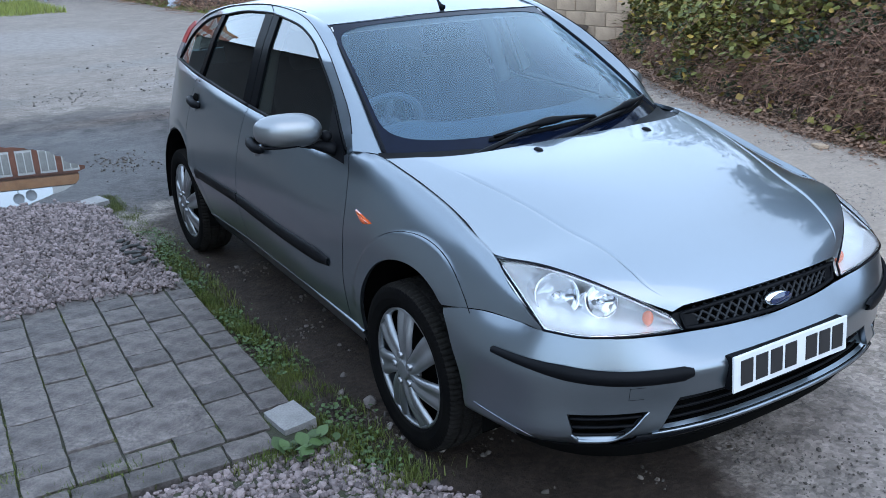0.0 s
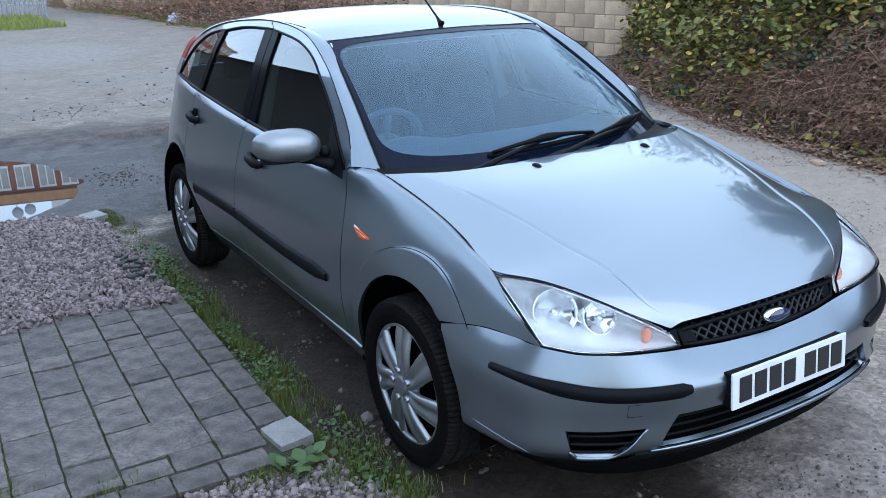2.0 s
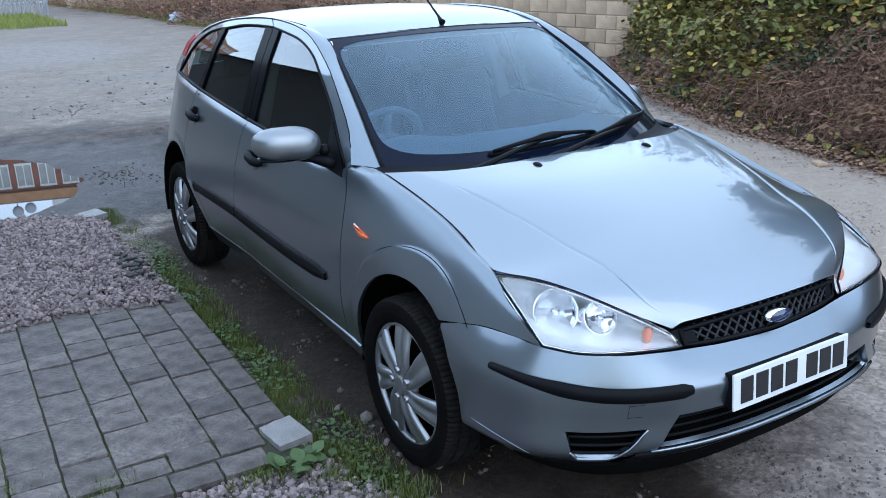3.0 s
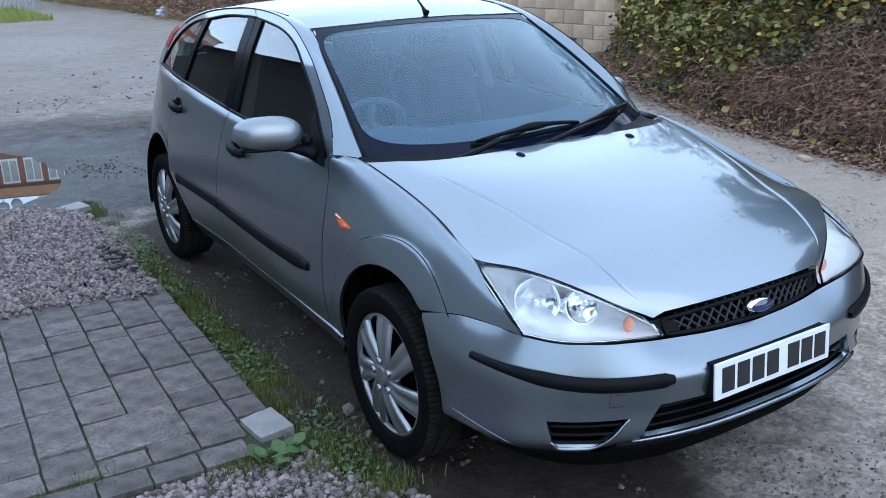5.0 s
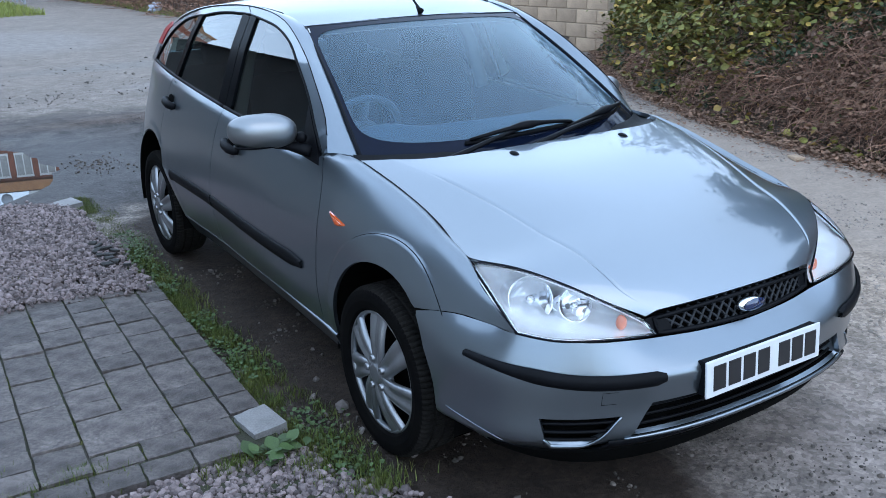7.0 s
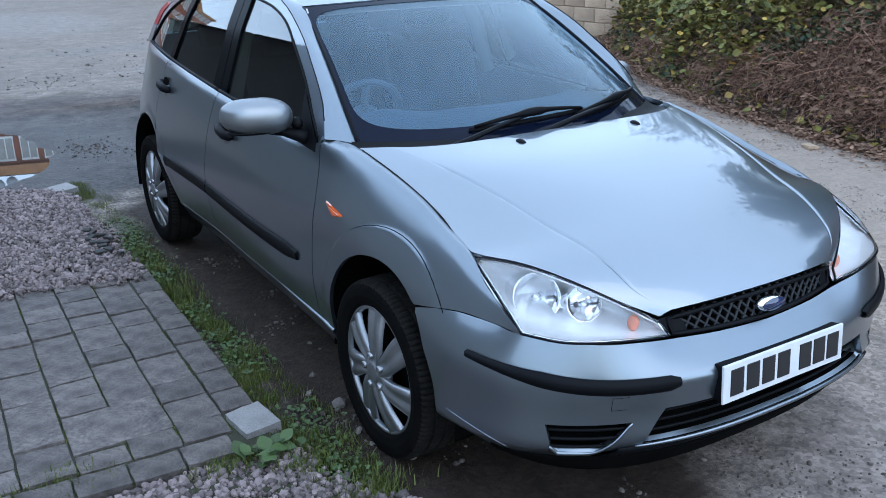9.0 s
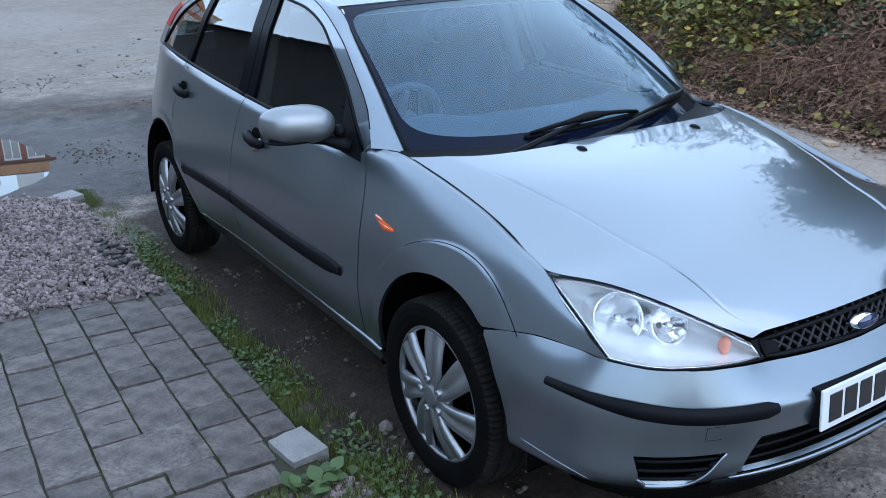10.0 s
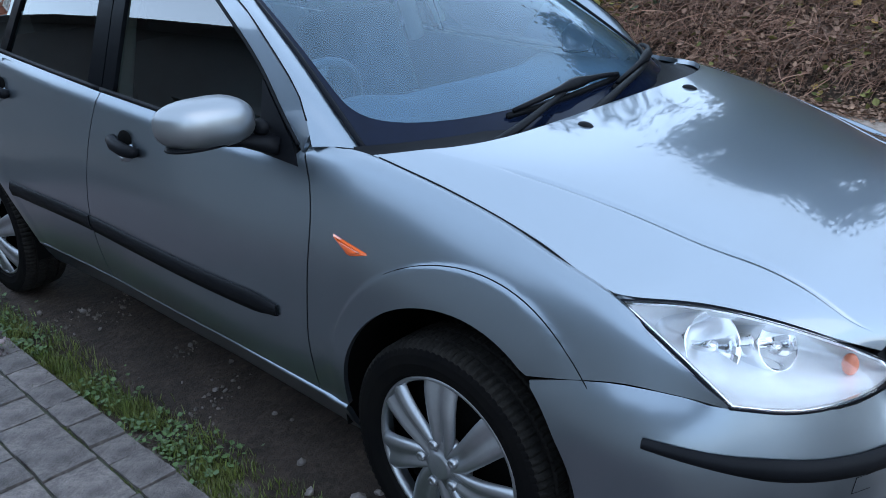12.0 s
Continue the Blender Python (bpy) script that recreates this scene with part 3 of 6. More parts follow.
# black border with rounded inner corners
around = [(c, -1.0) for c in np.linspace(-1, 1, 40)[:-1]] + [(1.0, c) for c in np.linspace(-1, 1, 30)[:-1]]
around += [(c, 1.0) for c in np.linspace(1, -1, 40)[:-1]] + [(-1.0, c) for c in np.linspace(1, -1, 30)]
P = []
for q in (0, 0.34, 0.67, 1.0):
    row = []
    for cx, cy in around:
        k = (abs(cx) ** 9 + abs(cy) ** 9) ** (1 / 9)
        iu, iv = 0.981 * cx / k, 0.52 + 0.44 * cy / k
        u, v = cx * (1 - q) + iu * q, (0.5 + 0.5 * cy) * (1 - q) + iv * q
        row.append(screen_pt(u, v) + np.array((0, -0.0008, 0.002)))
    P.append(row)
part("screen_border", sheet(P, 0), FRIT, car)
for s in (-1, 1):
    part("screen_seal", tube([screen_pt(s * 1.006, t) for t in np.linspace(0, 1, 24)], 0.008, 6), GLOSSBLACK, car)
part("screen_seal", tube([screen_pt(u, 1.0) + np.array((0, 0.006, 0.0)) for u in np.linspace(-1, 1, 24)], 0.007, 6), GLOSSBLACK, car)
# scuttle panel under the wipers
P = []
for q in np.linspace(0, 1, 6):
    row = []
    for u in np.linspace(-1, 1, 31):
        a = abs(u)
        f = np.array((0.695 * u, 0.095 + 0.215 * a ** 6, 0.962 - 0.014 * a * a))
        g = screen_pt(u * 1.0, 0.03) + np.array((0.03 * u, 0.0, -0.002))
        row.append(f * (1 - q) + g * q - np.array((0, 0, 0.012 * math.sin(math.pi * q))))
    P.append(row)
part("scuttle", sheet(P), BLACK, car)

# front bumper
top_x = [0, 0.15, 0.342, 0.47, 0.60, 0.733, 0.79, 0.83]
bump_top = line1([(0, 0.588), (0.15, 0.591), (0.342, 0.602), (0.47, 0.622), (0.60, 0.636), (0.70, 0.645), (0.75, 0.649), (0.79, 0.655), (0.815, 0.651), (0.836, 0.608)])
side_top = line1([(-0.70, 0.6455), (-0.645, 0.6485), (-0.54, 0.6545), (-0.43, 0.6545), (-0.33, 0.637), (-0.255, 0.613)])
inset = line1([(0.20, 0.25), (0.235, 0.18), (0.262, 0.125), (0.29, 0.070), (0.325, 0.012), (0.345, 0.0), (0.40, 0.0), (0.44, -0.002), (0.47, -0.006), (0.50, -0.010), (0.53, -0.010), (0.56, 0.004), (0.60, 0.032), (0.635, 0.062), (0.66, 0.09)])


top_inset = line1([(0, 0.066), (0.2, 0.072), (0.35, 0.074), (0.47, 0.045), (0.60, 0.020), (0.70, 0.040), (0.74, 0.045), (0.80, 0.03)])


def bump_pt(ang, z, e=None):
    """ang: 0 at the middle, 1 at the wheel opening."""
    e = inset(z) if e is None else e
    th = ang * math.pi / 2
    a, b = 0.836 - 0.35 * e, 0.57 - e
    c, d = math.sin(th), math.cos(th)
    return a * math.copysign(abs(c) ** 0.8, c), -0.33 - b * abs(d) ** 0.8


def ang_of(x, z):
    a = 0.836 - 0.35 * inset(z)
    return math.asin(min(1, (abs(x) / a)) ** 1.25) / (math.pi / 2)


levels = [0.235, 0.245, 0.262, 0.29, 0.325, 0.34, 0.36, 0.385, 0.41, 0.425, 0.44, 0.46, 0.48, 0.50]


def breaks(z):
    q = min(max((z - 0.325) / (0.41 - 0.325), 0), 1)
    r = min(max((z - 0.34) / (0.44 - 0.34), 0), 1)
    return [0, ang_of(0.475 - 0.06 * r, z), ang_of(0.575 - 0.075 * q, z), ang_of(0.685 + 0.014 * q, z), 0.90, 1.0]


cols = [10, 4, 5, 5, 3]
P = []
for k in range(len(levels) + 8):
    row = []
    z0 = levels[min(k, len(levels) - 1)]
    br = breaks(z0)
    half = []
    for i, c in enumerate(cols):
        half += [br[i] + (br[i + 1] - br[i]) * j / c for j in range(c)]
    half.append(1.0)
    for ang in [-a for a in reversed(half[1:])] + half:
        x, y = bump_pt(ang, z0, inset(z0))
        z = z0
        if k >= len(levels):
            q = (k - len(levels) + 1) / 8
            zt = bump_top(abs(x))
            z = 0.50 + (zt - 0.50) * q
            x, y = bump_pt(ang, z, inset(0.50) + (top_inset(min(abs(x), 0.8)) + 0.010) * max(0.0, (q - 0.2) / 0.8) ** 1.1)
            tt = bump_top(min(abs(x), 0.70)) if y < -0.66 else side_top(y + 0.075 * step(0.93, 1.0, abs(ang)))
            z = 0.50 + (tt - 0.002 - 0.50) * q
            if y > -0.66:
                k2 = step(-0.66, -0.58, y) * q * q
                x = math.copysign(abs(x) * (1 - k2) + (body_w(y + 0.075 * step(0.93, 1.0, abs(ang)), z) - 0.001) * k2, x)
        if z < 0.345:
            z += 0.055 * step(0.60, 0.95, abs(ang)) * (0.345 - z) / 0.11
        ext = step(0.93, 1.0, abs(ang))
        open_y = -0.03 - 0.36 * math.sqrt(max(0.0, 1 - ((max(z, 0.31) - 0.31) / 0.372) ** 2)) if z < 0.6 else -0.255
        y = y + (open_y + 0.33) * ext
        row.append((x, y, z))
    P.append(row)
half_n = sum(cols)


def hole(i, j):
    z0, z1 = levels[min(i, 13)], levels[min(i + 1, 13)]
    if i >= 13:
        return False
    h = j - half_n if j >= half_n else half_n - 1 - j
    return (h < 10 and 0.339 < z0 and z1 < 0.441) or (14 <= h < 19 and 0.324 < z0 and z1 < 0.411)


bumper = part("bumper", sheet(P, 0.02, skip=hole), SIDEPAINT, car)


def bump_line(x0, x1, z0, z1, off, n=24):
    out = []
    for k in range(n + 1):
        x, z = x0 + (x1 - x0) * k / n, z0 + (z1 - z0) * k / n
        px, py = bump_pt(math.copysign(ang_of(x, z), x), z)
        nrm = Vector((px / 0.7, (py + 0.33) / 0.5, 0)).normalized()
        out.append(np.array((px + nrm.x * off, py + nrm.y * off, z)))
    return out


P = [bump_line(-0.795, 0.795, 0.33, 0.33, off, 60) for off in (-0.035, -0.07, -0.09)]
P = [[p + np.array((0, 0, dz * (1 - 0.3 * abs(k / 30 - 1) ** 6))) for k, p in enumerate(row)] for row, dz in zip(P, (-0.05, -0.10, -0.12))]
part("air_dam", sheet(P, 0.008), UNDER, bumper)
# intake: dark pocket, bars and the bright lower lip
P = [bump_line(-0.49, 0.49, z, z, -0.06) for z in (0.32, 0.38, 0.45)]
part("intake_backing", sheet(P, 0.004), UNDER, bumper)
P = [bump_line(-0.485, 0.485, 0.343, 0.343, off, 40) for off in (-0.002, -0.03, -0.06)]
part("intake_floor", sheet(P, 0), UNDER, bumper)
for z in (0.362, 0.388, 0.414):
    part("intake_bar", tube(bump_line(-0.46, 0.46, z, z, -0.035), 0.005, 6), BLACK, bumper)
part("bumper_lip", tube(bump_line(-0.49, 0.49, 0.337, 0.337, 0.003, 40), [0.003 + 0.005 * math.sin(math.pi * k / 40) ** 0.5 for k in range(41)], 8), SIDEPAINT, bumper)
# black sheet puts the shade of the bumper's silver underside into its colour
P = [bump_line(-0.53, 0.53, z, z, off, 40) for z, off in ((0.334, 0.002), (0.326, 0.012), (0.300, 0.022), (0.27, 0.020), (0.24, 0.004))]
part("lower_valance", sheet(P, 0.006), BLACK, bumper)
for s in (-1, 1):
    P = [bump_line(s * 0.47, s * 0.72, z, z, -0.05) for z in (0.31, 0.37, 0.425)]
    part("fog_grille_backing", sheet(P, 0.004), UNDER, bumper)
    for z, xa in ((0.341, 0.56), (0.366, 0.535), (0.391, 0.515)):
        part("fog_grille_bar", tube(bump_line(s * xa, s * 0.70, z, z, -0.012, 12), 0.0060, 6, flat=0.8), BLACK, bumper)
    edge = bump_line(s * 0.690, s * 0.672, 0.345, 0.324, 0.0, 6) + bump_line(s * 0.665, s * 0.590, 0.320, 0.318, 0.002, 8) + bump_line(s * 0.578, s * 0.502, 0.324, 0.408, 0.0, 8)
    part("fog_grille_rim", tube(edge, [0.004 + 0.0035 * math.sin(math.pi * min(1, k / 18)) for k in range(len(edge))], 6), SIDEPAINT, bumper)
    # pressed edge running forward from the wheel opening
    part("bumper_edge", tube(bump_line(s * 0.832, s * 0.755, 0.372, 0.318, 0.001, 14), [0.0026 - 0.0018 * k / 14 for k in range(15)], 6), SIDEPAINT, bumper)
    # black bumper strip, blunt at its outer end
    P = []
    for o, h in ((-0.002, 0.5), (0.010, 0.42), (0.013, 0.0), (0.010, -0.42), (-0.002, -0.5)):
        row = []
        for k in range(31):
            q = k / 30
            x = 0.812 + (0.385 - 0.812) * q
            zc = 0.518 + 0.052 * (1 - q) ** 3
            hh = 0.043 * min(1, 0.42 + 2.4 * q) * (1 - 0.5 * step(0.93, 1.0, q))
            px, py = bump_pt(s * ang_of(x, zc), zc)
            nrm = Vector((px / 0.7, (py + 0.33) / 0.5, 0)).normalized()
            row.append((px + nrm.x * o, py + nrm.y * o, zc + h * hh))
        P.append(row)
    part("bumper_strip", sheet(P, 0.004), BLACK, bumper)
# towing-eye cover: a thin outline
ring = bump_line(-0.52, -0.56, 0.452, 0.452, 0.0, 4) + bump_line(-0.56, -0.56, 0.452, 0.49, 0.0, 4) + bump_line(-0.56, -0.52, 0.49, 0.49, 0.0, 4)
part("towing_cover_joint", tube(ring, 0.0007, 4), BLACK, bumper)

# grille between the lamps
def grille_pt(u, v, dep=0.0):
    a = abs(u)
    t = np.array((0.362 * u, -0.802 + 0.040 * a * a, 0.668 - 0.022 * a * a))
    b = np.array((0.338 * u, -0.832 + 0.050 * a * a, 0.592 + 0.006 * a * a))
    return b * (1 - v) + t * v + np.array((0, dep, -0.3 * dep))


P = [[grille_pt(u, v, 0.03) for u in np.linspace(-1, 1, 25)] for v in np.linspace(-0.1, 1.15, 5)]
part("grille_backing", sheet(P, 0.004), UNDER, car)
frame_line = [grille_pt(u, 0.08) for u in np.linspace(-0.97, 0.97, 30)] + [grille_pt(u, 0.90) for u in np.linspace(0.93, -0.93, 30)]
grille = part("grille", tube(frame_line, 0.007, 6, closed=True), BLACK, car, "black diamond-mesh grille")
for s in (-1, 1):
    P = [[grille_pt(s * u, v, 0.002) for u in np.linspace(0.82, 1.0, 5)] for v in np.linspace(0, 1, 5)]
    part("grille_cheek", sheet(P), BLACK, grille)
for i in range(-10, 11):
    for dirn in (-1, 1):
        pts = []
        for v in np.linspace(-0.02, 1.02, 6):
            u = i * 0.098 + dirn * (v - 0.5) * 0.20
            if abs(u) < 0.86:
                pts.append(grille_pt(u, v, 0.006))
        if len(pts) > 2:
            part("grille_mesh_bar", tube(pts, 0.0048, 5), MESHGREY, grille)
# oval badge, plain
bm = lathe([(0.0, 0.0001), (0.004, 0.85), (0.0, 0.93), (-0.004, 1.0), (-0.02, 1.0)], 32)
for v in bm.verts:
    x, y, z = v.co
    v.co = Vector((y * 0.052, -0.842 - x * 1.2, 0.634 + z * 0.0215 + x * 0.2))
badge = part("badge", bm, CHROME, grille, "plain blue oval badge with a chrome rim")
bm = lathe([(0.0115, 0.0001), (0.010, 0.55), (0.0055, 0.90)], 32)
for v in bm.verts:
    x, y, z = v.co
    v.co = Vector((y * 0.051, -0.8425 - x * 1.2, 0.634 + z * 0.021 + x * 0.2))
part("badge_face", bm, BLUE, badge)

# headlamps
for s in (-1, 1):
    m3 = lambda pts: [(s * x, y, z) for x, y, z in pts]
    top = spline(m3([(0.710, -0.390, 0.785), (0.668, -0.48, 0.790), (0.625, -0.559, 0.783), (0.562, -0.634, 0.755), (0.490, -0.698, 0.716), (0.421, -0.744, 0.675), (0.366, -0.774, 0.640)]))
    bot = spline(m3([(0.728, -0.640, 0.652), (0.665, -0.720, 0.643), (0.595, -0.768, 0.640), (0.47, -0.800, 0.628), (0.352, -0.800, 0.610)]))
    out = spline(m3([(0.728, -0.640, 0.652), (0.722, -0.53, 0.715), (0.710, -0.390, 0.785)]))
    inn = spline(m3([(0.352, -0.800, 0.610), (0.366, -0.774, 0.640)]))
    P = coons(bot, top, out, inn, 28, 14)
    nrm = np.array((s * 0.35, -0.75, 0.55))
    B = np.array([[math.sin(math.pi * i / 14) * math.sin(math.pi * j / 28) for j in range(29)] for i in range(15)])[..., None]
    P = P + nrm * B * 0.016
    lamp = part("headlamp", sheet(P - np.array((s * 0.15, -1.0, 0.16)) * 0.27 * (0.05 + 0.95 * B ** 0.75), 0.004), LAMPGREY, car, "clear twin-reflector headlamp with an amber bulb")
    part("lamp_lens", sheet(P, 0.004), LENS, lamp, "clear lens").visible_shadow = False
    rim = [bot(t) for t in np.linspace(0, 1, 24)] + [top(t) for t in np.linspace(1, 0, 24)] + [out(t) for t in np.linspace(1, 0.05, 12)]
    part("lamp_seal", tube([np.array(p) - nrm * 0.004 for p in rim], 0.0038, 6, closed=True), GLOSSBLACK, lamp)
    rim = [p * 0.965 + P.mean(axis=(0, 1)) * 0.035 - nrm * 0.005 for p in rim]
    part("lamp_bezel", tube(rim, 0.004, 6, closed=True), CHROME, lamp)
    axis = Vector((s * 0.28, -0.85, 0.42)).normalized()
    for cx, cy, cz, r in ((0.592, -0.530, 0.684, 0.069), (0.498, -0.618, 0.674, 0.051)):
        bm = lathe([(-0.085, 0.012), (-0.078, 0.028), (-0.055, 0.046), (-0.025, 0.058), (0.0, 0.066), (0.003, 0.069), (0.0, 0.072), (-0.03, 0.074), (-0.10, 0.078)], 22)
        rot = Vector((1, 0, 0)).rotation_difference(axis).to_matrix().to_4x4()
        bmesh.ops.transform(bm, matrix=Matrix.Translation((s * cx, cy, cz)) @ rot @ Matrix.Scale(r / 0.07, 4), verts=bm.verts)
        part("lamp_reflector", bm, REFLECTOR, lamp)
        bm = lathe([(-0.085, 0.0001), (-0.030, 0.011), (0.0, 0.013), (0.006, 0.008), (0.008, 0.0001)], 14)
        bmesh.ops.transform(bm, matrix=Matrix.Translation((s * cx, cy, cz)) @ rot @ Matrix.Scale(r / 0.07, 4), verts=bm.verts)
        part("bulb_cap", bm, CHROME, lamp)
    bm = bmesh.new()
    bmesh.ops.create_uvsphere(bm, u_segments=16, v_segments=10, radius=1, matrix=Matrix.Translation((s * 0.426, -0.733, 0.641)) @ Matrix.Diagonal((0.016, 0.016, 0.023, 1)))
    part("indicator_bulb", bm, AMBERBULB, lamp, "amber indicator bulb")

# number plate, characters as plain bars
bm = bmesh.new()
box(bm, -0.26, -0.004, -0.0555, 0.26, 0.004, 0.0555, 0.003)
pl = Matrix.Translation((-0.019, -0.917, 0.487)) @ Matrix.Rotation(radians(-4), 4, 'X') @ Matrix.Diagonal((0.968, 1, 1, 1))
bmesh.ops.transform(bm, matrix=pl, verts=bm.verts)
plate = part("number_plate", bm, PLATE, car, "white number plate with plain black bars", smooth=False)
for cx, w in ((-0.205, 0.052), (-0.140, 0.052), (-0.075, 0.052), (-0.010, 0.052), (0.085, 0.052), (0.148, 0.052), (0.211, 0.052)):
    bm = bmesh.new()
    box(bm, cx - w / 2, -0.0065, -0.038, cx + w / 2, -0.003, 0.038, 0.001, 1)
    bmesh.ops.transform(bm, matrix=pl, verts=bm.verts)
    part("plate_bar", bm, PLATEBLACK, plate, smooth=False)
bm = bmesh.new()
box(bm, -0.256, 0.004, -0.052, 0.256, 0.035, 0.052, 0.004)
bmesh.ops.transform(bm, matrix=pl, verts=bm.verts)
part("plate_plinth", bm, BLACK, plate, smooth=False)

# rear: tailgate and rear bumper, glass
tail = [(3.18, 0.30), (3.25, 0.55), (3.20, 0.85), (3.0, 1.10)]
tf = spline(tail)
P = []
for v in np.linspace(0, 1, 15):
    y, z = tf(v)
    w = body_w(y, z)
    P.append([(u * w, y + 0.10 * (1 - u * u), z) for u in np.linspace(-1, 1, 21)])
part("tailgate", sheet(P), SIDEPAINT, car)
P = []
for v in np.linspace(0, 1, 9):
    y, z = 3.0 - 0.22 * v, 1.10 + 0.235 * v
    w = 0.50 - 0.02 * v
    P.append([(u * w, y + (0.10 - 0.08 * v) * (1 - u * u), z + 0.02 * v * (1 - u * u)) for u in np.linspace(-1, 1, 17)])
part("rear_window", sheet(P, 0.005), SIDEGLASS, car, "rear window glass").visible_shadow = False
# underside
bm = bmesh.new()
box(bm, -0.70, 0.42, 0.20, 0.70, 2.15, 0.34, 0.02)
box(bm, -0.50, -0.62, 0.20, 0.50, 0.42, 0.55, 0.02)
box(bm, -0.50, 2.15, 0.22, 0.50, 3.12, 0.40, 0.02)
box(bm, -0.62, -0.60, 0.22, 0.62, -0.42, 0.50, 0.02)
part("underbody", bm, UNDER, car, smooth=False)

# wheels
def tyre_mesh():
    segs = 288
    prof = [(-0.066, 0.205), (-0.085, 0.222), (-0.092, 0.25), (-0.090, 0.272), (-0.085, 0.287), (-0.074, 0.2955), (-0.062, 0.2985), (-0.048, 0.2985), (-0.046, 0.291),
            (-0.038, 0.291), (-0.036, 0.2995), (-0.006, 0.300), (-0.004, 0.2925), (0.004, 0.2925), (0.006, 0.300), (0.036, 0.2995), (0.038, 0.291),
            (0.046, 0.291), (0.048, 0.2985), (0.074, 0.2955), (0.085, 0.287), (0.090, 0.272), (0.092, 0.25), (0.085, 0.222), (0.066, 0.205)]
    bm = bmesh.new()
    rings = []
    for x, r in prof:
        x *= 1.06 if x > 0 else 1.0
        ring = []
        for k in range(segs):
            rr = r
            if r > 0.294 and k % 3 == 0 and abs(x) > 0.047:
                rr = r - 0.006
            if 0.28 < r < 0.294 and abs(x) > 0.08 and k % 3 == 0:
                rr = r - 0.004
            if r > 0.298 and abs(x) < 0.04 and k % 3 == 2:
                rr = r - 0.0045
            a = 2 * math.pi * (k + 0.25 * (x > 0)) / segs
            ring.append(bm.verts.new((x, rr * math.cos(a), rr * math.sin(a))))
        rings.append(ring)
    for a, b in zip(rings, rings[1:]):
        for k in range(segs):
            bm.faces.new((a[k], a[(k + 1) % segs], b[(k + 1) % segs], b[k]))
    bmesh.ops.recalc_face_normals(bm, faces=bm.faces)
    for f in bm.faces:
        c = f.calc_center_median()
        f.material_index = int(math.hypot(c.y, c.z) > 0.284)
    me = bpy.data.meshes.new("tyre")
    bm.to_mesh(me)
    bm.free()
    me.materials.append(RUBBER)
    me.materials.append(TREAD)
    return me


def blade_mesh():
    """One curved hubcap blade with a channel along its middle; face towards -x."""
    bm = bmesh.new()
    rows = []
    for i in range(15):
        q = i / 14
        r = 0.030 + 0.177 * q
        mid = radians(16) * math.sin(q * 1.6) - radians(10)
        half = radians(26) * (1 - q) ** 1.6 + radians(15.0 + 2.5 * q)
        x = -0.030 + 0.016 * (q ** 1.5) - 0.008 * math.sin(math.pi * q)
        row = []
        for k, (w, dx) in enumerate(((-1, 0.016), (-0.95, 0.003), (-0.62, -0.003), (-0.28, 0.0), (-0.08, 0.0055), (0.18, 0.0055), (0.40, 0.0), (0.68, -0.003), (0.95, 0.003), (1, 0.016))):
            a = mid + half * w
            if r * half > 0.0:
                a = mid + min(half, (0.026 + 0.0245 * q) / r) * w
            row.append(bm.verts.new((x + dx, r * math.sin(a), r * math.cos(a))))
        rows.append(row)
    for a, b in zip(rows, rows[1:]):
        for k in range(9):
            bm.faces.new((a[k], a[k + 1], b[k + 1], b[k]))
    bmesh.ops.recalc_face_normals(bm, faces=bm.faces)
    bm.normal_update()
    if sum(f.normal.x for f in bm.faces) > 0:
        bmesh.ops.reverse_faces(bm, faces=bm.faces)
    me = bpy.data.meshes.new("hubcap_blade")
    bm.to_mesh(me)
    bm.free()
    return me


tyre_me, blade_me = tyre_mesh(), blade_mesh()


def to_mesh(name, bm):
    me = bpy.data.meshes.new(name)
    bm.to_mesh(me)
    bm.free()
    return me


disc_me = to_mesh("wheel", lathe([(0.06, 0.21), (-0.02, 0.208), (-0.03, 0.20), (-0.028, 0.06), (-0.032, 0.0001)], 40))
rim_me = to_mesh("hubcap_ring", lathe([(0.0, 0.200), (-0.010, 0.202), (-0.016, 0.206), (-0.017, 0.211), (-0.012, 0.216), (0.0, 0.218), (0.03, 0.217)], 64))
cap_me = to_mesh("hub_centre", lathe([(-0.006, 0.080), (-0.020, 0.078), (-0.027, 0.070), (-0.030, 0.046), (-0.031, 0.037), (-0.038, 0.034), (-0.039, 0.027), (-0.038, 0.0001)], 35))
nut_me = to_mesh("wheel_nut", lathe([(-0.022, 0.0135), (-0.040, 0.0125), (-0.044, 0.009), (-0.040, 0.006), (-0.040, 0.0001)], 8))
for me in (disc_me,):
    me.materials.append(UNDER)
for s in (-1, 1):
    for yc, turn in ((0.0, 4), (2.615, 31)):
        wheel = part("wheel", disc_me, None, car)
        wheel.matrix_basis = Matrix.Translation((s * (0.738 if yc < 1 else 0.712), yc, 0.300)) @ Matrix.Rotation(0 if s < 0 else math.pi, 4, 'Z') @ Matrix.Rotation(radians(turn), 4, 'X')
        part("tyre", tyre_me, None, wheel, "worn black tyre", smooth=False)
        for name, me in (("hubcap_ring", rim_me), ("hub_centre", cap_me)):
            part(name, me, HUBCAP, wheel).location.x = -0.062
        for k in range(7):
            b = part("hubcap_blade", blade_me, HUBCAP, wheel)
            b.matrix_basis = Matrix.Translation((-0.062, 0, 0)) @ Matrix.Rotation(k * 2 * math.pi / 7, 4, 'X')
        for k in range(5):
            a = k * 2 * math.pi / 5 + 0.3
            part("wheel_nut", nut_me, HUBCAP, wheel).matrix_basis = Matrix.Translation((-0.062, 0.054 * math.sin(a), 0.054 * math.cos(a)))

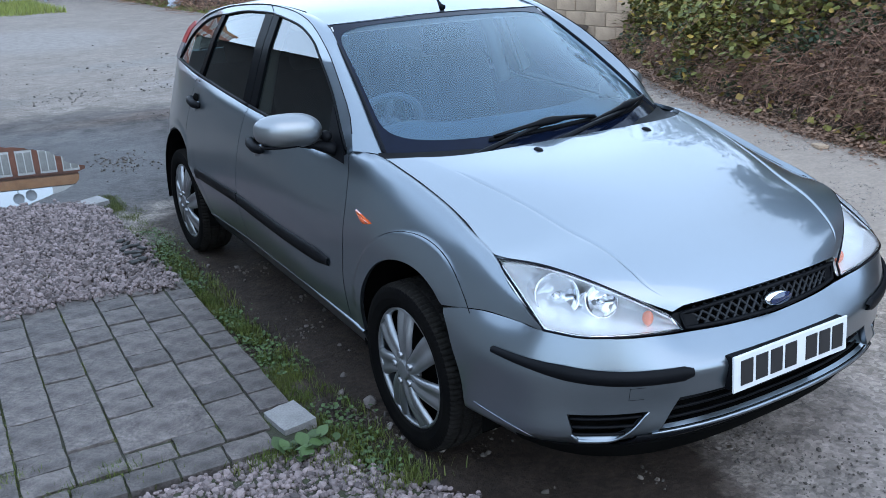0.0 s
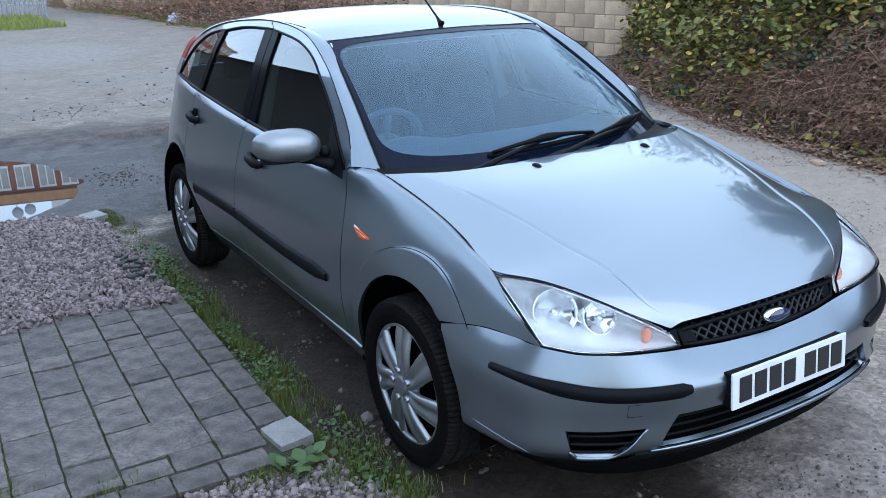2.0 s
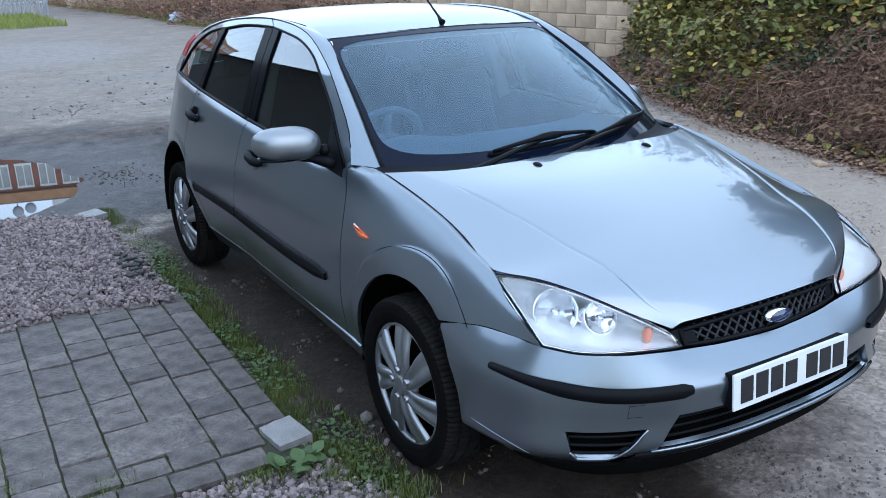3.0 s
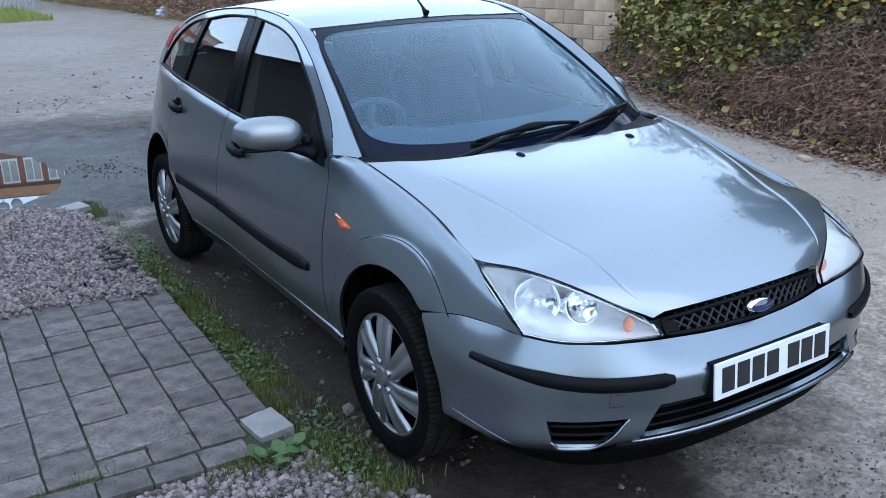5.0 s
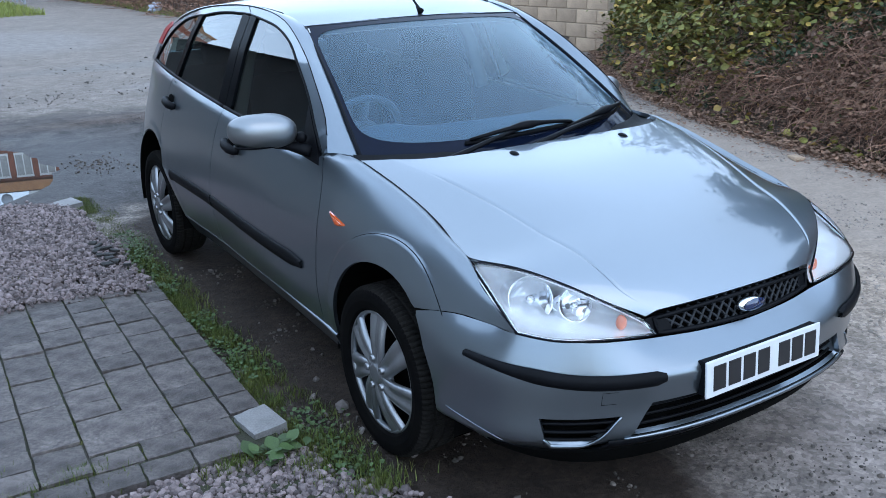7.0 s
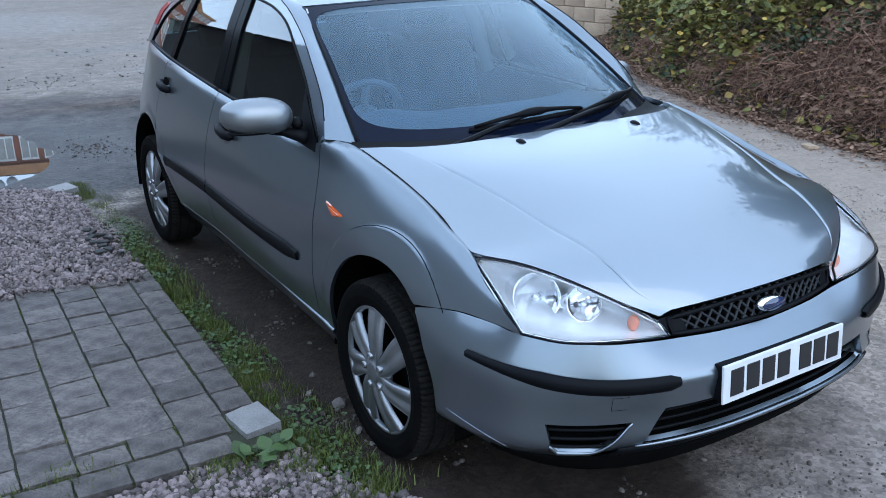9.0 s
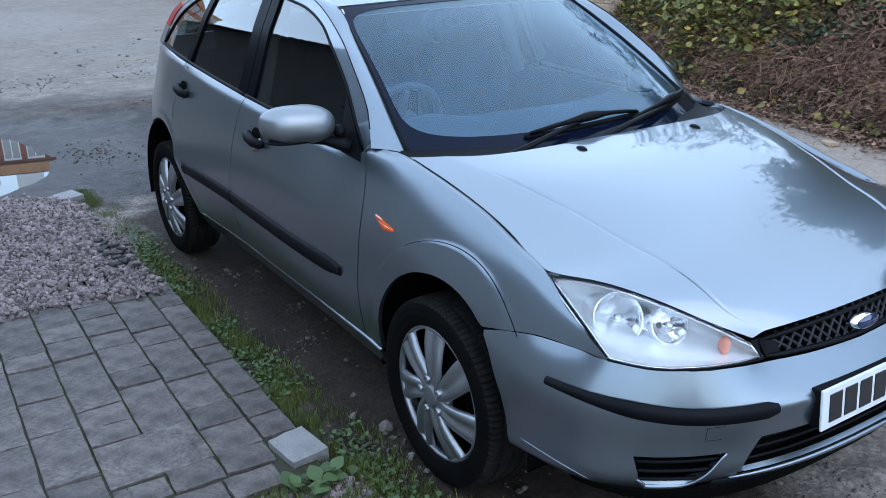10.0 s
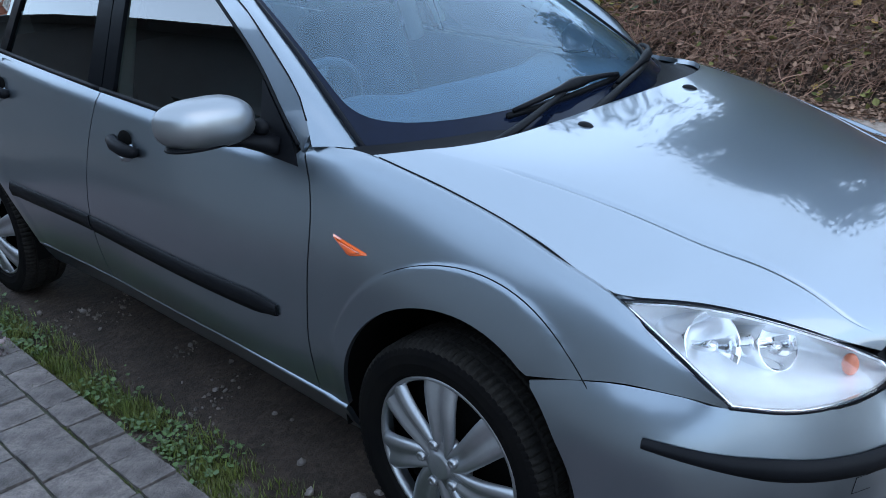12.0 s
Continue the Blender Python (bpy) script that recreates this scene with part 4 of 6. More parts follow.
# door mirrors
for s in (-1, 1):
    bm = bmesh.new()
    bmesh.ops.create_uvsphere(bm, u_segments=32, v_segments=20, radius=1)
    for v in bm.verts:
        x, y, z = v.co
        q = (x + 1) / 2
        tall = 0.062 * (0.88 + 0.16 * math.sin(math.pi * min(1, q * 0.9 + 0.05)))
        sx, sz = math.copysign(abs(x) ** 0.66, x), math.copysign(abs(z) ** 0.74, z)
        yy = y * (0.075 if y < 0 else 0.05)
        fx, fy = (0.902, 0.662) if s < 0 else (0.795, 0.735)
        v.co = Vector((s * (fx + 0.126 * sx), fy + yy + 0.03 * q * q, (1.028 if s < 0 else 1.0) + tall * sz + 0.016 * (q - 0.45)))
    bmesh.ops.recalc_face_normals(bm, faces=bm.faces)
    mirror = part("door_mirror", bm, SATIN, car, "silver door mirror on a black arm")
    bm = bmesh.new()
    bmesh.ops.create_uvsphere(bm, u_segments=24, v_segments=12, radius=1, matrix=Matrix.Translation((s * (0.90 if s < 0 else 0.785), 0.675 if s < 0 else 0.74, 0.980 if s < 0 else 0.952)) @ Matrix.Diagonal((0.116, 0.06, 0.014, 1)))
    part("mirror_underside", bm, BLACK, mirror)
    part("mirror_arm", tube([(s * 0.74, 0.60, 0.945), (s * 0.77, 0.63, 0.955), (s * 0.81, 0.66, 0.967), (s * 0.86, 0.675, 0.972)], [0.036, 0.034, 0.026, 0.02], 10, flat=0.7), BLACK, mirror)
    bm = bmesh.new()
    bmesh.ops.create_uvsphere(bm, u_segments=16, v_segments=10, radius=1, matrix=Matrix.Translation((s * 0.768, 0.635, 0.995)) @ Matrix.Diagonal((0.022, 0.028, 0.022, 1)))
    part("mirror_knuckle", bm, BLACK, mirror)
    bm = bmesh.new()
    bmesh.ops.create_uvsphere(bm, u_segments=24, v_segments=12, radius=1, matrix=Matrix.Translation((s * (0.91 if s < 0 else 0.795), 0.722 if s < 0 else 0.79, 1.015 if s < 0 else 0.987)) @ Matrix.Diagonal((0.098, 0.006, 0.042, 1)))
    part("mirror_glass", bm, CHROME, mirror)

# aerial
part("aerial", tube([(0, 1.015, 1.392), (0, 1.03, 1.400), (0, 1.05, 1.420), (0, 1.30, 1.60)], [0.016, 0.010, 0.005, 0.003], 8), BLACK, car)

# wipers
def on_screen(u, t, off):
    return screen_pt(u, t) + np.array((0, -0.35, 0.92)) * off


for a, b, c, d in (((-0.725, -0.075), (-0.125, 0.078), (-0.50, 0.052), (0.275, 0.078)), ((-0.275, -0.055), (0.62, 0.080), (0.16, 0.045), (0.945, 0.105))):
    arm = part("wiper", tube([on_screen(a[0] + (b[0] - a[0]) * q, a[1] + (b[1] - a[1]) * q, 0.022 + 0.022 * math.sin(math.pi * q)) for q in np.linspace(0, 1, 8)],
                             [0.018, 0.017, 0.014, 0.012, 0.011, 0.010, 0.010, 0.009], 6, flat=0.7), BLACK, car)
    part("wiper_blade", tube([on_screen(c[0] + (d[0] - c[0]) * q, c[1] + (d[1] - c[1]) * q, 0.006) for q in np.linspace(0, 1, 10)], 0.006, 5, flat=1.9), BLACK, arm)
    part("wiper_bow", tube([on_screen(c[0] + (d[0] - c[0]) * q, c[1] + (d[1] - c[1]) * q, 0.018 + 0.026 * math.sin(math.pi * q)) for q in np.linspace(0.03, 0.97, 12)], [0.006, 0.007, 0.008, 0.008, 0.010, 0.016, 0.016, 0.010, 0.008, 0.008, 0.007, 0.006], 6), BLACK, arm)
# washer jets
for x in (-0.24, 0.27):
    bm = bmesh.new()
    bmesh.ops.create_uvsphere(bm, u_segments=12, v_segments=8, radius=1, matrix=Matrix.Translation((x, 0.018, 0.967)) @ Matrix.Rotation(radians(8), 4, 'X') @ Matrix.Diagonal((0.015, 0.024, 0.012, 1)))
    part("washer_jet", bm, BLACK, car)

# cabin
def soft_box(name, m, x, y, z, r, material, parent, bulge_=0.0):
    bm = bmesh.new()
    box(bm, -x / 2, -y / 2, -z / 2, x / 2, y / 2, z / 2, r, 4)
    bmesh.ops.transform(bm, matrix=m, verts=bm.verts)
    return part(name, bm, material, parent)


for x in (-0.36, 0.36):
    seat = soft_box("seat", pose(x, 1.18, 0.52, 6), 0.50, 0.52, 0.18, 0.06, CLOTH, car)
    soft_box("backrest", pose(x, 1.50, 0.82, -18), 0.48, 0.14, 0.60, 0.06, CLOTH, seat)
    soft_box("headrest", pose(x, 1.60, 1.20, -12), 0.27, 0.10, 0.18, 0.045, CLOTH, seat)
bench = soft_box("rear_seat", pose(0, 2.10, 0.52, 4), 1.30, 0.50, 0.18, 0.06, CLOTH, car)
soft_box("backrest", pose(0, 2.42, 0.80, -18), 1.28, 0.14, 0.56, 0.06, CLOTH, bench)
for x in (-0.38, 0.38):
    soft_box("headrest", pose(x, 2.50, 1.12, -12), 0.25, 0.09, 0.14, 0.04, CLOTH, bench)
P = []
for q in np.linspace(0, 1, 14):
    row = []
    for u in np.linspace(-1, 1, 25):
        a = abs(u)
        hood = 0.045 * math.exp(-((u + 0.52) / 0.22) ** 2) * math.exp(-((q - 0.62) / 0.2) ** 2)
        y = 0.20 + 0.16 * a ** 3 + (0.64 - 0.1 * a) * min(q / 0.75, 1) + 0.04 * max(0, q - 0.75)
        z = 0.945 - 0.01 * q - (0.9 * max(0, q - 0.75)) + hood
        row.append((0.68 * u, y, z))
    P.append(row)
part("dashboard", sheet(P, 0.01, centre=Vector((0, 1.0, 0.2))), DASH, car)
wc = Matrix.Translation((-0.36, 0.95, 0.90)) @ Matrix.Rotation(radians(-65), 4, 'X')
bm = tube([(0.185 * math.cos(a), 0.185 * math.sin(a), 0) for a in np.linspace(0, 2 * math.pi, 41)[:-1]], 0.015, 8, closed=True)
add_tube(bm, [(-0.18, 0.0, 0), (0, -0.02, -0.02), (0.18, 0.0, 0)], 0.018, 6)
add_tube(bm, [(0, 0, -0.02), (0, -0.18, 0)], 0.018, 6)
bmesh.ops.create_uvsphere(bm, u_segments=16, v_segments=8, radius=1, matrix=Matrix.Translation((0, -0.01, -0.01)) @ Matrix.Diagonal((0.085, 0.075, 0.03, 1)))
bmesh.ops.transform(bm, matrix=wc, verts=bm.verts)
part("steering_wheel", bm, DASH, car)
for s in (-1, 1):
    P = [[(s * 0.715, y, 0.36 + (belt_z(y) - 0.37) * q) for y in np.linspace(0.45, 2.28, 12)] for q in np.linspace(0, 1, 5)]
    part("door_card", sheet(P, 0.02, centre=Vector((s * 2, 1.2, 0.5))), DASH, car)
    part("pillar_lining", tube([(s * 0.655, 0.47, 0.96), (s * 0.595, 0.76, 1.17), (s * 0.535, 1.04, 1.335)], 0.022, 6), LINER, car)
    part("pillar_lining", tube([(s * 0.68, 1.52, 0.95), (s * 0.61, 1.53, 1.2), (s * 0.52, 1.54, 1.385)], 0.035, 6), LINER, car)
bm = bmesh.new()
box(bm, -0.70, 0.42, 0.34, 0.70, 2.9, 0.37)
box(bm, -0.68, 0.40, 0.34, 0.68, 0.44, 0.90)
part("cabin_floor", bm, DASH, car, smooth=False)
bm = bmesh.new()
bmesh.ops.create_uvsphere(bm, u_segments=16, v_segments=10, radius=1, matrix=Matrix.Translation((0.0, 0.985, 1.285)) @ Matrix.Diagonal((0.12, 0.03, 0.035, 1)))
part("cabin_mirror", bm, BLACK, car)


# ---- surfaces of the place ----
def ground_mat():
    m = mat("lane_dirt", (0.225, 0.193, 0.168), rough=0.85, noise_scale=1.3, tint=(0.125, 0.105, 0.092), fine=85, fine_vary=0.75, bump=0.012, bump_scale=45, detail=10, rough_vary=0.06)
    t = m.node_tree
    b = t.nodes["Principled BSDF"]
    src = b.inputs["Base Color"].links[0].from_socket
    co = t.nodes.new("ShaderNodeTexCoord").outputs["Object"]
    n = t.nodes.new("ShaderNodeTexNoise")
    n.inputs["Scale"].default_value = 2.2
    n.inputs["Detail"].default_value = 8
    n.inputs["Roughness"].default_value = 0.65
    t.links.new(co, n.inputs["Vector"])

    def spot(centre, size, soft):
        """Mask of an oval patch with a ragged edge."""
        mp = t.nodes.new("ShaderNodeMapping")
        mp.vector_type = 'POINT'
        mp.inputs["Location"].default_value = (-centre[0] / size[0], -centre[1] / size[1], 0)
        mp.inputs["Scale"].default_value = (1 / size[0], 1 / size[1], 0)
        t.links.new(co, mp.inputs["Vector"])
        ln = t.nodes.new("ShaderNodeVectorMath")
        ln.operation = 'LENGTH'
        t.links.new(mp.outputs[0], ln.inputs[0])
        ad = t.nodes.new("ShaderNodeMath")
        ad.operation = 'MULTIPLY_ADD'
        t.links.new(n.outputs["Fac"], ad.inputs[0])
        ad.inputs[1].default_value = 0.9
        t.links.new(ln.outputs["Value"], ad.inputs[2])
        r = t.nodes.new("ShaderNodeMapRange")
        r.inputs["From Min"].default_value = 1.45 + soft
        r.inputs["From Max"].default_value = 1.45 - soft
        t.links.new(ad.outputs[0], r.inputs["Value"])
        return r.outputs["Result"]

    def blend(src, mask, colour, amount=1.0):
        if amount < 1:
            mu = t.nodes.new("ShaderNodeMath")
            mu.operation = 'MULTIPLY'
            mu.inputs[1].default_value = amount
            t.links.new(mask, mu.inputs[0])
            mask = mu.outputs[0]
        mx = t.nodes.new("ShaderNodeMix")
        mx.data_type = 'RGBA'
        t.links.new(mask, mx.inputs["Factor"])
        t.links.new(src, mx.inputs["A"])
        mx.inputs["B"].default_value = (*colour, 1)
        return mx.outputs["Result"]

    # dark soil by the wheel, with the shade under the bumper put into it
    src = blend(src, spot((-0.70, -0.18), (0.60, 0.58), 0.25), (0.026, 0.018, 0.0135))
    src = blend(src, spot((1.0, -1.2), (1.15, 0.75), 0.3), (0.235, 0.195, 0.172))
    src = blend(src, spot((3.0, 0.6), (1.7, 6.5), 0.4), (0.33, 0.26, 0.205))
    wet = spot((-0.9, 5.9), (2.7, 2.2), 0.12)
    # dark soil along the car, its colour also carrying the car's shade
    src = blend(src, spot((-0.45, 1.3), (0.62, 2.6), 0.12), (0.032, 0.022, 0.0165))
    src = blend(src, wet, (0.050, 0.045, 0.044))
    src = blend(src, spot((0.7, 7.3), (1.6, 0.30), 0.25), (0.070, 0.053, 0.045))
    src = blend(src, spot((-2.4, 9.4), (1.7, 0.55), 0.3), (0.12, 0.113, 0.105))
    src = blend(src, spot((2.2, 12.0), (2.4, 0.5), 0.35), (0.16, 0.15, 0.14))
    src = blend(src, spot((3.2, 9.5), (2.2, 0.8), 0.2), (0.20, 0.19, 0.19))
    src = blend(src, spot((-3.2, 12.6), (1.3, 0.7), 0.3), (0.09, 0.083, 0.078))
    src = blend(src, spot((0.6, 17.5), (1.6, 2.6), 0.3), (0.21, 0.195, 0.185))
    # trodden patches
    n2 = t.nodes.new("ShaderNodeTexNoise")
    n2.inputs["Scale"].default_value = 6.5
    n2.inputs["Detail"].default_value = 10
    n2.inputs["Roughness"].default_value = 0.75
    t.links.new(co, n2.inputs["Vector"])
    pr = t.nodes.new("ShaderNodeMapRange")
    pr.inputs["From Min"].default_value = 0.36
    pr.inputs["From Max"].default_value = 0.64
    pr.inputs["To Min"].default_value = 0.55
    pr.inputs["To Max"].default_value = 1.4
    t.links.new(n2.outputs["Fac"], pr.inputs["Value"])
    pm = t.nodes.new("ShaderNodeMix")
    pm.data_type = 'RGBA'
    pm.blend_type = 'MULTIPLY'
    pm.inputs["Factor"].default_value = 0.85
    t.links.new(src, pm.inputs["A"])
    t.links.new(pr.outputs["Result"], pm.inputs["B"])
    src = pm.outputs["Result"]
    # coarse grit
    g = t.nodes.new("ShaderNodeTexVoronoi")
    g.inputs["Scale"].default_value = 55
    t.links.new(co, g.inputs["Vector"])
    sep = t.nodes.new("ShaderNodeSeparateColor")
    t.links.new(g.outputs["Color"], sep.inputs[0])
    gr = t.nodes.new("ShaderNodeMapRange")
    gr.inputs["To Min"].default_value = 0.62
    gr.inputs["To Max"].default_value = 1.35
    t.links.new(sep.outputs[0], gr.inputs["Value"])
    gm = t.nodes.new("ShaderNodeMix")
    gm.data_type = 'RGBA'
    gm.blend_type = 'MULTIPLY'
    gm.inputs["Factor"].default_value = 0.8
    t.links.new(src, gm.inputs["A"])
    t.links.new(gr.outputs["Result"], gm.inputs["B"])
    src = gm.outputs["Result"]
    src = blend(src, spot((0.5, 20.0), (9.0, 11.5), 0.2), (0.245, 0.204, 0.172), 0.42)
    src = blend(src, spot((3.45, 0.8), (1.15, 6.5), 0.3), (0.30, 0.245, 0.205), 0.72)
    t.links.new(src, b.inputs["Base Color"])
    # wet sheen round the puddle
    sheen = t.nodes.new("ShaderNodeMapRange")
    sheen.inputs["To Min"].default_value = 0.85
    sheen.inputs["To Max"].default_value = 0.58
    t.links.new(spot((-1.5, 5.6), (1.5, 1.8), 0.2), sheen.inputs["Value"])
    t.links.new(sheen.outputs["Result"], b.inputs["Roughness"])
    return m


DIRT = ground_mat()
DIRT.node_tree.nodes["Principled BSDF"].inputs["Specular IOR Level"].default_value = 0.25
EARTH = mat("bank_earth", (0.085, 0.055, 0.038), rough=0.95, noise_scale=3, vary=0.5, fine=40, fine_vary=0.4, bump=0.02, bump_scale=15)
PAVER = mat("paving_stone", (0.158, 0.134, 0.124), rough=0.70, noise_scale=11, tint=(0.034, 0.027, 0.025), fine=48, fine_vary=0.50, bump=0.020, bump_scale=17, rand=0.26, detail=10)
PALEPAVER = mat("pale_stone", (0.25, 0.24, 0.235), rough=0.78, noise_scale=9, vary=0.3, fine=130, fine_vary=0.22, bump=0.003, bump_scale=22)
JOINT = mat("joint_soil", (0.034, 0.028, 0.023), rough=0.95, noise_scale=4, tint=(0.026, 0.034, 0.010), fine=120, fine_vary=0.4, bump=0.004, bump_scale=90)
GRAVEL = mat("gravel_stone", (0.190, 0.150, 0.147), rough=0.8, noise_scale=12, vary=0.3, rand=0.65, fine=200, fine_vary=0.2)
STONE = mat("lane_stone", (0.095, 0.078, 0.066), rough=0.85, noise_scale=12, vary=0.3, rand=0.5)
DULLSTONE = mat("dull_stone", (0.13, 0.11, 0.10), rough=0.85, noise_scale=30, vary=0.4, rand=0.4)
PALEGRIT = mat("pale_grit", (0.30, 0.255, 0.22), rough=0.85, noise_scale=12, vary=0.3, rand=0.35)
GRASS = mat("grass_blade", (0.048, 0.080, 0.009), rough=0.6, noise_scale=6, tint=(0.098, 0.105, 0.020), rand=0.45)
FARGRASS = mat("lush_grass", (0.17, 0.235, 0.04), rough=0.6, noise_scale=1.5, tint=(0.22, 0.22, 0.05), rand=0.4)
WEED = mat("weed_leaf", (0.060, 0.105, 0.030), rough=0.65, noise_scale=25, vary=0.4, rand=0.25)
IVY = mat("ivy_leaf", (0.080, 0.100, 0.032), rough=0.65, noise_scale=2.2, tint=(0.215, 0.180, 0.042), rand=0.65, spec=0.3)
YELLOW = mat("autumn_leaf", (0.36, 0.27, 0.045), rough=0.6, noise_scale=3, tint=(0.34, 0.18, 0.05), rand=0.5)
DARKLEAF = mat("bramble_leaf", (0.034, 0.066, 0.042), rough=0.6, noise_scale=3, tint=(0.07, 0.085, 0.035), rand=0.5, spec=0.3)
DRY = mat("dry_stem", (0.34, 0.19, 0.13), rough=0.85, noise_scale=2, tint=(0.12, 0.062, 0.04), rand=0.7)
LITTER = mat("dead_leaf", (0.25, 0.145, 0.092), rough=0.85, noise_scale=3, tint=(0.16, 0.09, 0.06), rand=0.5)
BLOCK = mat("wall_block", (0.54, 0.39, 0.265), rough=0.9, noise_scale=1.6, tint=(0.30, 0.21, 0.145), fine=60, fine_vary=0.25, bump=0.006, bump_scale=30, rand=0.15)
MORTAR = mat("wall_mortar", (0.40, 0.30, 0.21), rough=0.95, noise_scale=5, vary=0.4, fine=90, fine_vary=0.3)
STEEL = mat("galvanised_steel", (0.38, 0.41, 0.45), rough=0.45, metal=0.6, noise_scale=4, vary=0.25)
BRICK = mat("house_brick", (0.34, 0.12, 0.07), rough=0.85, noise_scale=1.5, vary=0.3, fine=6, fine_vary=0.25)
TIMBER = mat("orange_timber", (0.50, 0.24, 0.10), rough=0.7, noise_scale=2, vary=0.3)
WHITE = mat("white_paint", (0.78, 0.78, 0.76), rough=0.5, noise_scale=4, vary=0.08)
SLATE = mat("dark_cladding", (0.035, 0.034, 0.032), rough=0.85, noise_scale=1.5, vary=0.4, fine=9, fine_vary=0.3)
PALEWALL = mat("pale_render", (0.44, 0.42, 0.39), rough=0.9, noise_scale=0.8, vary=0.25, fine=9, fine_vary=0.2)
MIDWALL = mat("grey_render", (0.15, 0.14, 0.13), rough=0.9, noise_scale=0.8, vary=0.3, fine=9, fine_vary=0.2)
CLADDING = mat("dark_boards", (0.020, 0.018, 0.017), rough=0.9, noise_scale=0.8, vary=0.35, fine=9, fine_vary=0.25)
ROOFTILE = mat("roof_tile", (0.06, 0.055, 0.055), rough=0.85, noise_scale=2, vary=0.4)
PANE = mat("house_pane", (0.42, 0.42, 0.40), rough=0.08, noise_scale=2, vary=0.3)
BARK = mat("bark", (0.10, 0.085, 0.07), rough=0.9, noise_scale=7, vary=0.4, bump=0.01, bump_scale=40)
WATER = mat("puddle_water", (0.03, 0.028, 0.026), rough=0.012, noise_scale=2, vary=0.3)
PLASTIC = mat("bag_plastic", (0.66, 0.68, 0.72), rough=0.4, noise_scale=8, tint=(0.35, 0.42, 0.6))
rng = np.random.default_rng(7)


def ground_z(x, y):
    z = 0.012 * noise.noise((x * 0.55, y * 0.55, 3)) + 0.007 * noise.noise((x * 2.1, y * 2.1, 7)) + 0.004 * noise.noise((x * 6, y * 6, 5))
    r = math.hypot((x + 2.10) / 1.15, (y - 5.6) / 1.45) + 0.10 * noise.noise((x * 1.3, y * 1.3, 11)) + 0.10 * noise.noise((x * 5, y * 5, 13))
    ridge = math.exp(-((y - 7.25 - 0.25 * noise.noise((x * 1.1, 2, 9))) / 0.16) ** 2) * step(-0.9, -0.3, x) * step(3.2, 2.0, x)
    return z - 0.040 * step(1.22, 0.80, r) + 0.035 * ridge * (0.6 + 0.8 * noise.noise((x * 4, y * 4, 17)))


xs = np.concatenate([[-2000, -300, -60, -25, -12, -7], np.linspace(-4.5, 6, 120), [7, 9, 12, 25, 60, 300, 2000]])
ys = np.concatenate([[-2000, -300, -60, -20, -8, -4], np.linspace(-2.5, 9, 120), np.linspace(9.5, 40, 62), [60, 120, 400, 2000]])
bm = bmesh.new()
V = [[bm.verts.new((x, y, ground_z(x, y))) for x in xs] for y in ys]
for i in range(len(ys) - 1):
    for j in range(len(xs) - 1):
        bm.faces.new((V[i][j], V[i][j + 1], V[i + 1][j + 1], V[i + 1][j]))
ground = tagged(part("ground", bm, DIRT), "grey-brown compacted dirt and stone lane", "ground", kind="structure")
bm = bmesh.new()
vs = [bm.verts.new((-2.1 + 1.8 * math.cos(a), 5.6 + 2.1 * math.sin(a), -0.017)) for a in np.linspace(0, 2 * math.pi, 41)[:-1]]
bm.faces.new(vs)
tagged(part("puddle", bm, WATER), "still puddle of rainwater in the dirt lane", "puddle", kind="structure")


# ---- scattered stuff, built as arrays ----
def rotations(n, tilt=math.pi):
    a = rng.uniform(0, 2 * math.pi, n)
    b = rng.uniform(-tilt, tilt, n)
    c = rng.uniform(0, 2 * math.pi, n)
    ca, sa, cb, sb, cc, sc = np.cos(a), np.sin(a), np.cos(b), np.sin(b), np.cos(c), np.sin(c)
    Rz = np.zeros((n, 3, 3)); Rz[:, 0, 0] = ca; Rz[:, 0, 1] = -sa; Rz[:, 1, 0] = sa; Rz[:, 1, 1] = ca; Rz[:, 2, 2] = 1
    Rx = np.zeros((n, 3, 3)); Rx[:, 0, 0] = 1; Rx[:, 1, 1] = cb; Rx[:, 1, 2] = -sb; Rx[:, 2, 1] = sb; Rx[:, 2, 2] = cb
    R2 = np.zeros((n, 3, 3)); R2[:, 0, 0] = cc; R2[:, 0, 1] = -sc; R2[:, 1, 0] = sc; R2[:, 1, 1] = cc; R2[:, 2, 2] = 1
    return Rz @ Rx @ R2


def scatter(name, verts, faces, places, sizes, R, material, smooth=False, jitter=0.0):
    """Many small copies of one little shape, joined into one mesh."""
    base = np.array(verts, float)
    n, k = len(places), len(base)
    B = np.repeat(base[None], n, 0)
    if jitter:
        B = B * rng.uniform(1 - jitter, 1 + jitter, (n, 1, 3)) * rng.uniform(1 - jitter * 0.5, 1 + jitter * 0.5, (n, k, 1))
    P = np.einsum("nij,nkj->nki", R, B) * np.asarray(sizes)[:, None, None] + np.asarray(places)[:, None, :]
    fs = [tuple(int(v) + i * k for v in f) for i in range(n) for f in faces]
    me = bpy.data.meshes.new(name)
    me.from_pydata(P.reshape(-1, 3).tolist(), [], fs)
    return part(name, me, material, smooth=smooth)


def ico():
    bm = bmesh.new()
    bmesh.ops.create_icosphere(bm, subdivisions=1, radius=0.5)
    v = [tuple(x.co) for x in bm.verts]
    f = [tuple(x.index for x in y.verts) for y in bm.faces]
    bm.free()
    return v, f


ICO_V, ICO_F = ico()
LEAF_V = [(0, 0, 0), (0.30, 0.22, 0.05), (0.42, 0.55, 0.07), (0, 1, 0.0), (-0.42, 0.55, 0.07), (-0.30, 0.22, 0.05), (0, 0.5, -0.04)]
